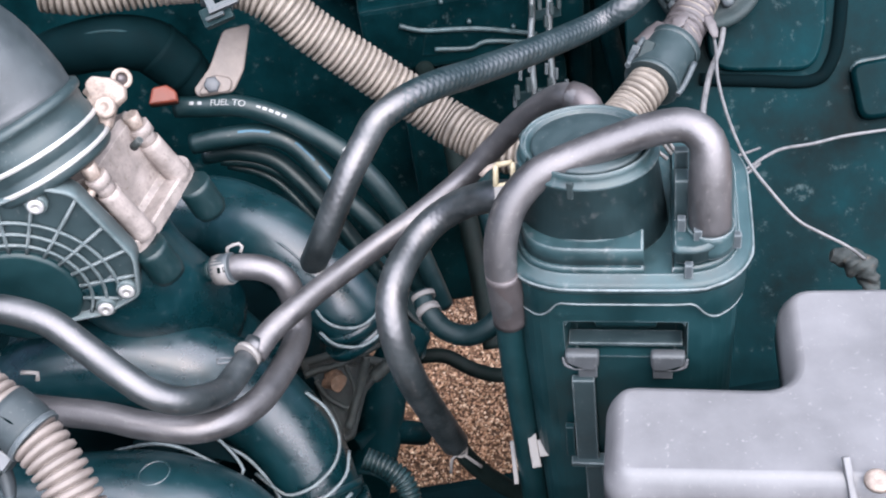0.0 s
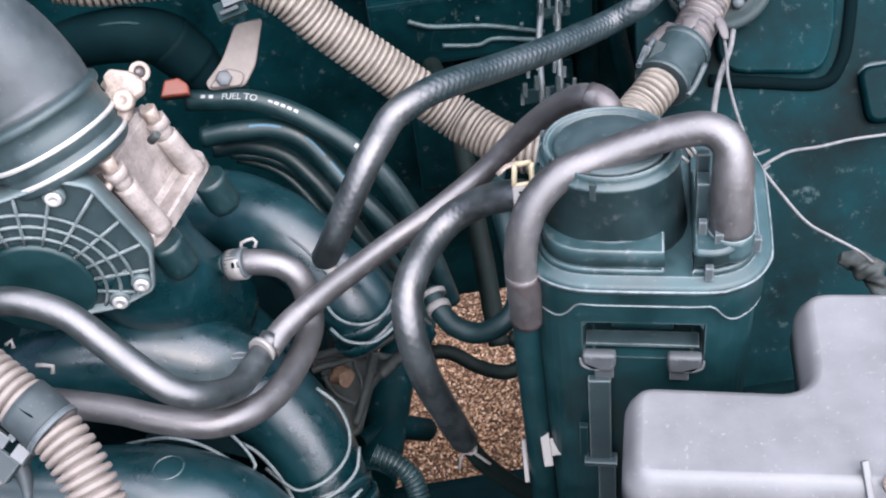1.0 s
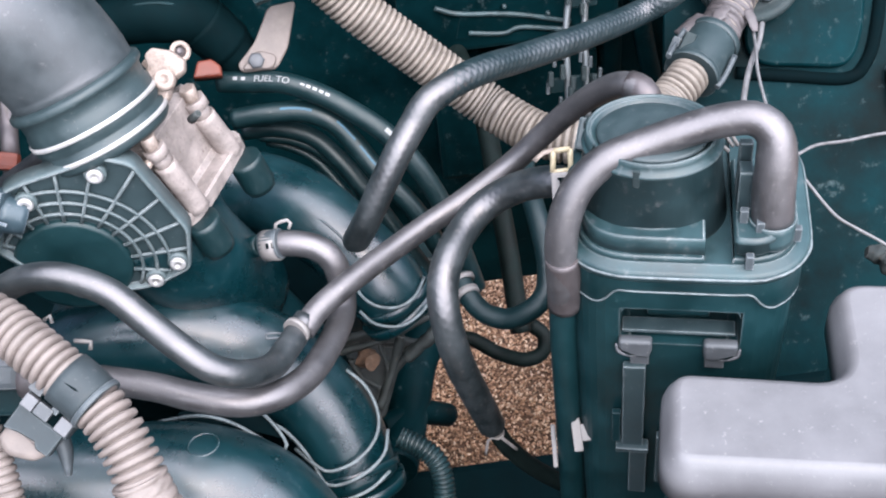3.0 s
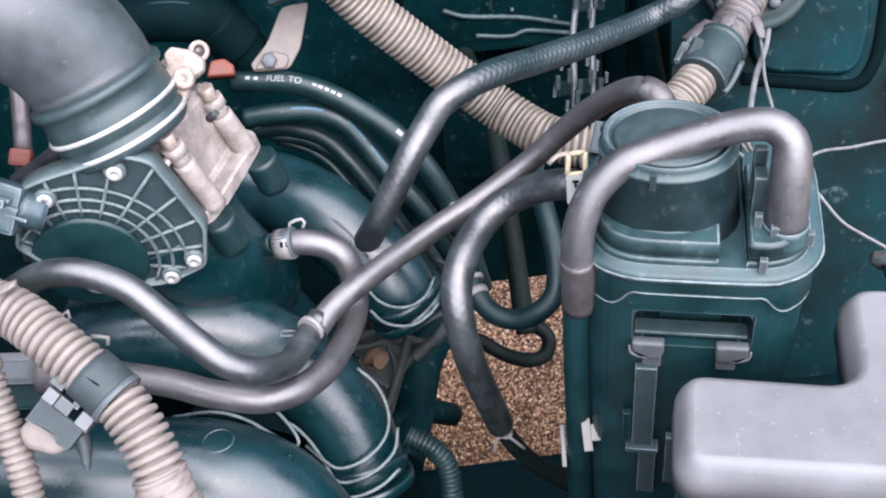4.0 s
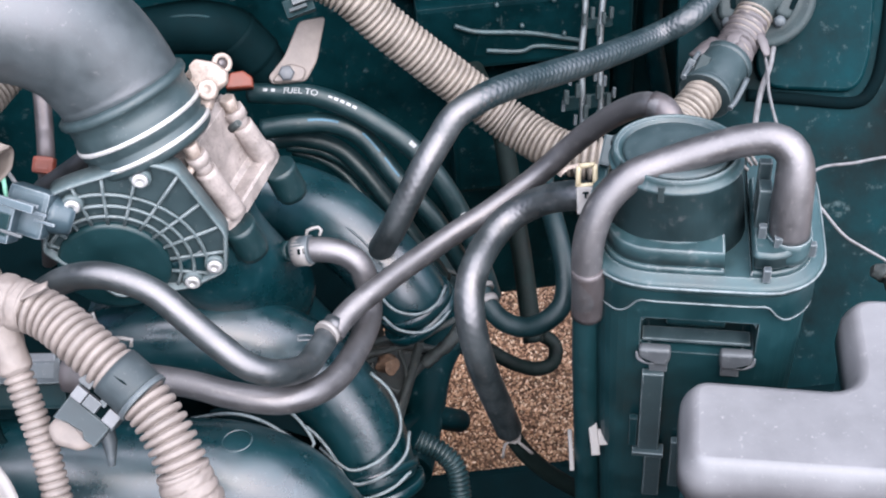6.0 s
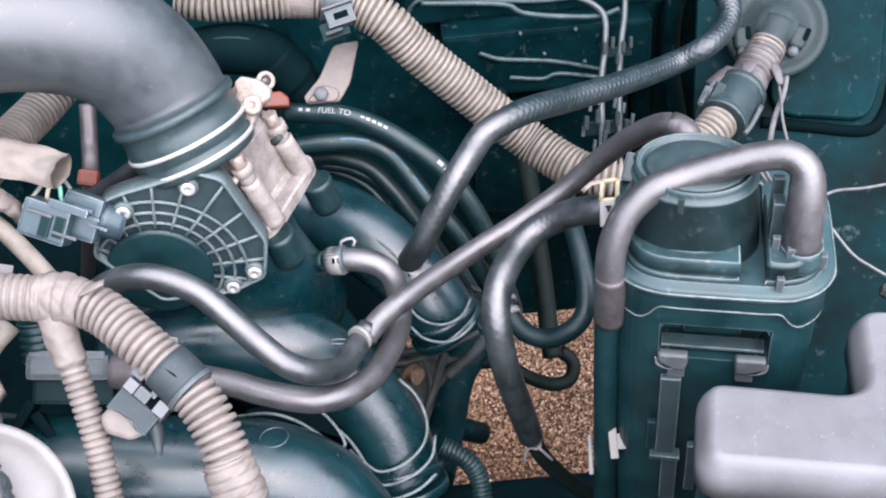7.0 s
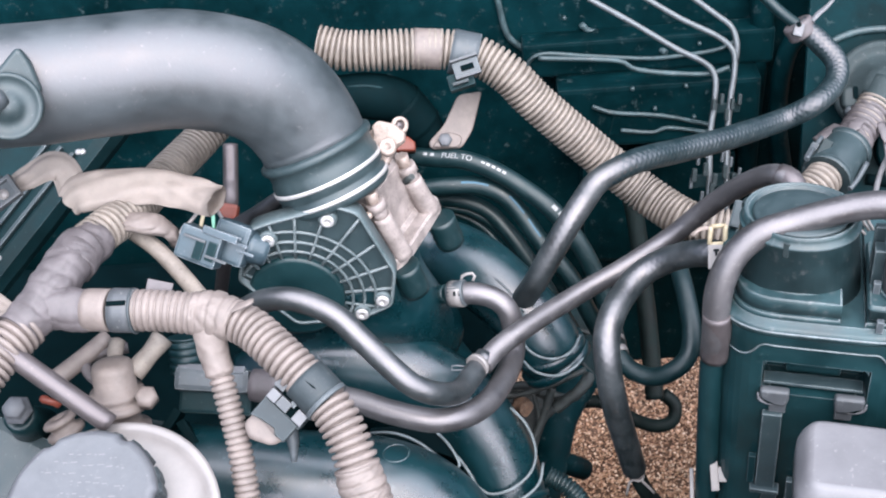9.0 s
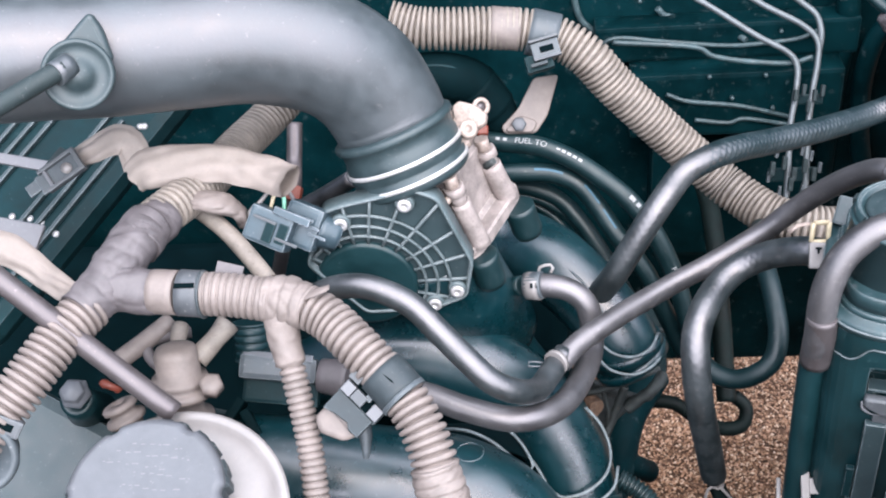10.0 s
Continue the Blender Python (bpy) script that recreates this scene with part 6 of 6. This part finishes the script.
bb = placed((-0.462, 0.487, 0.764), (-0.35, 0.3, 0.88))
part("branch_body", lathe(B(), [(0.010, 0.0), (0.0105, 0.006), (0.0145, 0.0075), (0.0155, 0.010), (0.0145, 0.0125), (0.0105, 0.0135), (0.0100, 0.017), (0.0132, 0.0185), (0.0136, 0.021), (0.0120, 0.0228), (0.0062, 0.0235), (0.0055, 0.021), (0, 0.021)], bb, 28), LOOM_PALE, valve)
part("gasket", tube(B(), [(-0.482, 0.503, 0.796), (-0.478, 0.499, 0.800), (-0.472, 0.497, 0.799), (-0.469, 0.499, 0.794), (-0.474, 0.503, 0.792)], [0.0022, 0.0032, 0.0026, 0.003, 0.002], 10, 0.001, wrinkle=0.3, coarse=200), ORANGE, valve, "orange sealing ring")
dip = thing("tie_rod", "brown-grey tube lying across the front harness", "tube", (-0.463, 0.463, 0.869))
part("shaft", tube(B(), [(-0.552, 0.491, 0.952), (-0.514, 0.480, 0.916), (-0.465, 0.468, 0.867), (-0.410, 0.453, 0.815)], 0.0078, 18), TUBE, dip)
coil = thing("coil_cover", "black ribbed ignition coil cover", "coil cover", (-0.543, 0.749, 0.807))
kv = (Vector((-0.558, 0.805, 0.833)) - Vector((-0.633, 0.688, 0.793))).normalized()
kb = placed((-0.613, 0.770, 0.796), Vector((0.0, -0.45, 0.9)), Vector((0.0, -0.45, 0.9)).cross(kv))
part("body", box(B(), kb, 0.30, 0.15, 0.03, 0.014), COVER, coil)
for p in ((-0.627, 0.712, 0.806), (-0.610, 0.711, 0.802), (-0.599, 0.709, 0.797), (-0.550, 0.674, 0.794), (-0.521, 0.798, 0.834), (-0.511, 0.796, 0.830)):
    q = kb.inverted() @ Vector(p)
    part("screw", lathe(B(), [(0.0032, -0.002), (0.003, 0.001), (0, 0.0018)], kb @ Matrix.Translation((q.x, max(-0.06, min(0.06, q.y)), 0.0305)), 10), BAND, coil)
for y in (-0.055, -0.04, -0.025, 0.02, 0.035, 0.05):
    part("rib", box(B(), kb @ Matrix.Translation((-0.02, y, 0.03)), 0.20, 0.004, 0.005, 0.001), PLASTIC_DULL, coil)
part("plate", box(B(), placed((-0.595, 0.655, 0.826), (0, -0.5, 0.86), (0.2, 0.8, 0.4)), 0.05, 0.022, 0.004, 0.0015), FUSE, coil, "pale plate")
part("plate", box(B(), placed((-0.602, 0.716, 0.857), (0, -0.5, 0.86), (0.2, 0.8, 0.4)), 0.060, 0.010, 0.004, 0.0015), FUSE, coil, "pale plate")
part("plug_clip", box(B(), placed((-0.537, 0.659, 0.888), (0, -0.6, 0.8), (0.5, 0.6, 0.4)), 0.016, 0.024, 0.010, 0.002), SEAL, coil)
side = thing("side_cable", "cream sheathed cable entering under the harness", "cable", (-0.527, 0.549, 0.875))
part("sheath", cloth(B(), [(-0.575, 0.549, 0.900), (-0.543, 0.553, 0.884), (-0.523, 0.546, 0.871), (-0.503, 0.532, 0.866), (-0.484, 0.516, 0.868)], [0.0125, 0.0125, 0.0105, 0.0095, 0.009], 0.005, CLOTH_VIEW, 2.2), SLEEVE, side)
sen = thing("manifold_sensor", "black sensor block on the manifold", "sensor", (-0.364, 0.552, 0.771))
part("body", box(B(), placed((-0.359, 0.548, 0.765), (0.0, -0.7, 0.7), (0.1, 0.7, 0.7)), 0.062, 0.020, 0.016, 0.005), CLIPGREY, sen)
# paler strip puts the lit look of the top face into colour
part("ridge", box(B(), placed((-0.359, 0.546, 0.779), (0.0, -0.5, 0.85), (0.1, 0.8, 0.5)), 0.056, 0.006, 0.004, 0.0015), GREY, sen)
part("foot", box(B(), placed((-0.359, 0.542, 0.749), (0.0, -0.7, 0.7), (0.1, 0.7, 0.7)), 0.06, 0.024, 0.012, 0.003), COVER, sen)
part("cap", tube(B(), [(-0.382, 0.569, 0.796), (-0.382, 0.555, 0.770)], 0.0145, 22, ring=0.12, pitch=0.006), PLASTIC, sen)
part("barrel", tube(B(), [(-0.326, 0.536, 0.769), (-0.303, 0.532, 0.768)], [0.013, 0.0155], 24), LOOM_GREY, sen)

pump = thing("pump_housing", "dark teal painted pump housing with a grey bolt", "pump housing", (-0.554, 0.531, 0.693))
part("shell", box(B(), placed((-0.553, 0.509, 0.698), (0.1, -0.5, 0.85), (0.4, 0.7, 0.4)), 0.11, 0.10, 0.03, 0.012), PLASTIC_DULL, pump)
part("bolt", lathe(B(), [(0.0125, 0), (0.0125, 0.0025), (0.0098, 0.003), (0.0098, 0.010), (0.0082, 0.0122), (0, 0.0125)], placed((-0.514, 0.518, 0.771), (0.1, -0.5, 0.85)), 6), GREY, pump)
part("bolt_seat", lathe(B(), [(0.020, -0.05), (0.0135, -0.012), (0.013, 0), (0.010, 0.001)], placed((-0.516, 0.520, 0.763), (0.1, -0.5, 0.85)), 24), PLASTIC, pump)
ribs = thing("manifold_stay", "black plastic stay between manifold and outlet", "stay", (-0.397, 0.528, 0.713))
part("plate", box(B(), placed((-0.393, 0.529, 0.713), (0.0, -0.6, 0.8), (0.2, 0.7, 0.7)), 0.07, 0.03, 0.01, 0.003), PLASTIC, ribs)
part("fin", box(B(), placed((-0.401, 0.528, 0.730), (0.1, -0.6, 0.8), (0.5, 0.6, 0.5)), 0.008, 0.035, 0.02, 0.002), DARK, ribs)
part("fin", box(B(), placed((-0.383, 0.525, 0.723), (0.1, -0.6, 0.8), (-0.5, 0.6, 0.5)), 0.008, 0.03, 0.018, 0.002), DARK, ribs)

# ---- small parts round the throttle and bay ----
bm = B()
prism(bm, rounded([(-0.012, -0.008), (0.013, -0.006), (0.012, 0.003), (0.004, 0.009), (-0.008, 0.007)], 0.002, 3), slab(0.014, 0.002), placed((-0.219, 0.869, 0.777), (0.1, -0.7, 0.7), (0.1, 0.5, 0.8)))
solo("orange_clip", bm, ORANGE, "orange plastic lock on the fuel hose", "clip")
duct = thing("rear_duct", "matt black moulded duct behind the throttle", "duct", (-0.252, 0.889, 0.828))
DUCT = [(-0.338, 0.921, 0.802), (-0.295, 0.898, 0.822), (-0.252, 0.889, 0.828), (-0.221, 0.900, 0.811), (-0.201, 0.900, 0.782), (-0.190, 0.901, 0.752)]
part("shell", tube(B(), DUCT, [0.02, 0.022, 0.024, 0.024, 0.022, 0.018], 24), DARK, duct)
part("collar", tube(B(), DUCT[3:5], [0.0252, 0.0235], 28), DARK, duct)
part("seam", tube(B(), [(-0.321, 0.907, 0.823), (-0.283, 0.883, 0.842), (-0.247, 0.875, 0.847), (-0.218, 0.885, 0.832)], 0.0014, 6), COVER, duct)
aw = thing("engine_bracket", "corroded aluminium engine bracket with ribs", "bracket", (-0.109, 0.702, 0.563))
bm = B()
prism(bm, rounded([(-0.045, 0.012), (-0.02, -0.02), (0.004, -0.06), (0.016, -0.052), (0.022, -0.01), (0.045, 0.022), (-0.01, 0.026)], 0.004), [(0, 0), (0, 0.006), (0.002, 0.009), (0.006, 0.009), (0.008, 0.003)], placed((-0.110, 0.723, 0.541), (0.2, -0.6, 0.75), (0.3, 0.5, 0.8)))
part("web", bm, ALU_DIRTY, aw)
for pts, r in (([(-0.139, 0.702, 0.577), (-0.107, 0.705, 0.581), (-0.081, 0.709, 0.587), (-0.048, 0.725, 0.589)], 0.0032), ([(-0.082, 0.707, 0.584), (-0.094, 0.694, 0.554), (-0.109, 0.673, 0.530)], 0.004), ([(-0.102, 0.705, 0.580), (-0.098, 0.693, 0.552), (-0.109, 0.674, 0.531)], 0.0022), ([(-0.130, 0.701, 0.568), (-0.122, 0.693, 0.552), (-0.107, 0.685, 0.543)], 0.0025), ([(-0.081, 0.707, 0.553), (-0.055, 0.718, 0.567), (-0.042, 0.735, 0.571)], 0.006)):
    part("rib", tube(B(), pts, r, 10, 0.003, wrinkle=0.35, coarse=180), ALU_DIRTY, aw)
part("corroded_bolt", tube(B(), [(-0.117, 0.704, 0.565), (-0.109, 0.690, 0.572)], [0.010, 0.007], 14, 0.002, wrinkle=0.5, coarse=200), RUST, aw, "rusty bolt head")
for lab, pts, r in (("dark suspension arm by the bay opening", [(-0.045, 0.824, 0.490), (-0.074, 0.781, 0.472), (-0.091, 0.724, 0.453), (-0.106, 0.661, 0.456)], 0.022),
                    ("dark lower arm by the bay opening", [(-0.114, 0.700, 0.469), (-0.080, 0.725, 0.454), (-0.051, 0.753, 0.411)], 0.012)):
    solo("suspension_link", tube(B(), pts, r, 16), PANEL, lab, "suspension link")
# made-up dark plate that covers the gravel beside the opening
bk = thing("lower_bracket", "dark ridged plate added to cover the gravel beside the bay opening", "bracket", (-0.050, 0.843, 0.437))
bm = B()
prism(bm, rounded([(-0.03, -0.055), (0.012, -0.035), (0.022, 0.0), (0.018, 0.05), (0.03, 0.075), (-0.03, 0.08)], 0.006), [(0, 0), (0, 0.008), (0.002, 0.011)], placed((-0.047, 0.854, 0.464), (0.1, -0.65, 0.75), (0.1, 0.6, 0.8)))
part("plate", bm, COVER, bk)
for pts in ([(-0.058, 0.856, 0.511), (-0.043, 0.842, 0.488), (-0.032, 0.837, 0.475)], [(-0.065, 0.836, 0.481), (-0.049, 0.832, 0.469), (-0.039, 0.821, 0.449)], [(-0.051, 0.867, 0.523), (-0.032, 0.865, 0.514), (-0.018, 0.871, 0.514)]):
    part("ridge", tube(B(), pts, 0.0028, 8, 0.003, wrinkle=0.3, coarse=160), ALU_DIRTY, bk)
solo("steel_tube", tube(B(), [(-0.402, 0.891, 0.781), (-0.403, 0.867, 0.754), (-0.405, 0.843, 0.727), (-0.445, 0.885, 0.608), (-0.489, 0.937, 0.485)], 0.008, 14), TUBE, "grey upright tube under the intake pipe", "tube")
solo("throttle_link", tube(B(), [(-0.389, 0.773, 0.754), (-0.350, 0.758, 0.784), (-0.322, 0.750, 0.806)], 0.008, 14), RUBBER_WORN, "grey short tube under the intake pipe", "tube")
bm = B()
box(bm, placed((-0.402, 0.835, 0.733), (0, -0.7, 0.7), (0.2, 0.5, 0.8)), 0.02, 0.016, 0.012, 0.004)
solo("orange_clip", bm, ORANGE, "orange plastic cap on an upright tube", "clip")


def printed(text, pts, start, size, r, mat, label):
    """Lettering laid along a hose of radius r, from start metres along it."""
    cu = bpy.data.curves.new("print", "FONT")
    cu.body, cu.size, cu.extrude = text, size, 0.0002
    ob = bpy.data.objects.new("print", cu)
    scene.collection.objects.link(ob)
    bpy.context.view_layer.update()
    me = bpy.data.meshes.new_from_object(ob.evaluated_get(bpy.context.evaluated_depsgraph_get()))
    bpy.data.objects.remove(ob)
    path, _, run = curve_points(pts, 0.001)
    for v in me.vertices:
        s = v.co.x + start
        c = np.array([np.interp(s, run, path[:, k]) for k in range(3)])
        d = np.array([np.interp(s + 0.002, run, path[:, k]) - np.interp(s - 0.002, run, path[:, k]) for k in range(3)])
        d /= np.linalg.norm(d)
        nrm = np.array((0.03, -0.60, 0.80))
        nrm = nrm - d * nrm.dot(d)
        nrm /= np.linalg.norm(nrm)
        side = np.cross(nrm, d)
        a = (v.co.y - size * 0.35) / r
        v.co = Vector(c + (side * math.sin(a) + nrm * math.cos(a)) * (r + 0.0003 + v.co.z))
    me.materials.append(mat)
    return tagged(new("print", me), label, "print")


printed("FUEL TO", FUEL, 0.036, 0.0080, 0.0095, INK, "white printed words along the dark fuel hose")
printed("FUEL", FUEL, 0.24, 0.0078, 0.0095, INK, "white printed word further along the fuel hose")


def print_bars(pts, spans, r, mat, label):
    bm = B()
    path, _, run = curve_points(pts, 0.001)
    for s0, s1, off, w in spans:
        rows = []
        for s in np.arange(s0, s1, 0.002):
            c = np.array([np.interp(s, run, path[:, k]) for k in range(3)])
            d = np.array([np.interp(s + 0.002, run, path[:, k]) - np.interp(s - 0.002, run, path[:, k]) for k in range(3)])
            d /= np.linalg.norm(d)
            nrm = np.array((0.03, -0.60, 0.80))
            nrm = nrm - d * nrm.dot(d)
            nrm /= np.linalg.norm(nrm)
            side = np.cross(nrm, d)
            rows.append([bm.verts.new(c + (side * math.sin(a) + nrm * math.cos(a)) * (r + 0.0004)) for a in (off - w, off, off + w)])
        for a, b in zip(rows[:-1], rows[1:]):
            for j in range(2):
                bm.faces.new((a[j], b[j], b[j + 1], a[j + 1]))
    return solo("print", bm, mat, label, "print")


for span in ((0.0165, 0.0225, 0.0, 0.16), (0.024, 0.030, 0.0, 0.16), (0.076, 0.080, 0.0, 0.10), (0.0815, 0.086, 0.0, 0.14), (0.0875, 0.092, 0.0, 0.14), (0.0935, 0.098, 0.0, 0.14), (0.0995, 0.104, 0.0, 0.14), (0.160, 0.166, 0.1, 0.22), (0.169, 0.175, 0.1, 0.22)):
    print_bars(FUEL, [span], 0.0095, INK, "worn white print mark on the fuel hose")
for span in ((0.045, 0.075, 0.0, 0.12), (0.095, 0.120, 0.1, 0.10), (0.126, 0.150, 0.1, 0.10)):
    print_bars(COOL, [span], 0.0095, BLUEINK, "blue print mark on the coolant line")
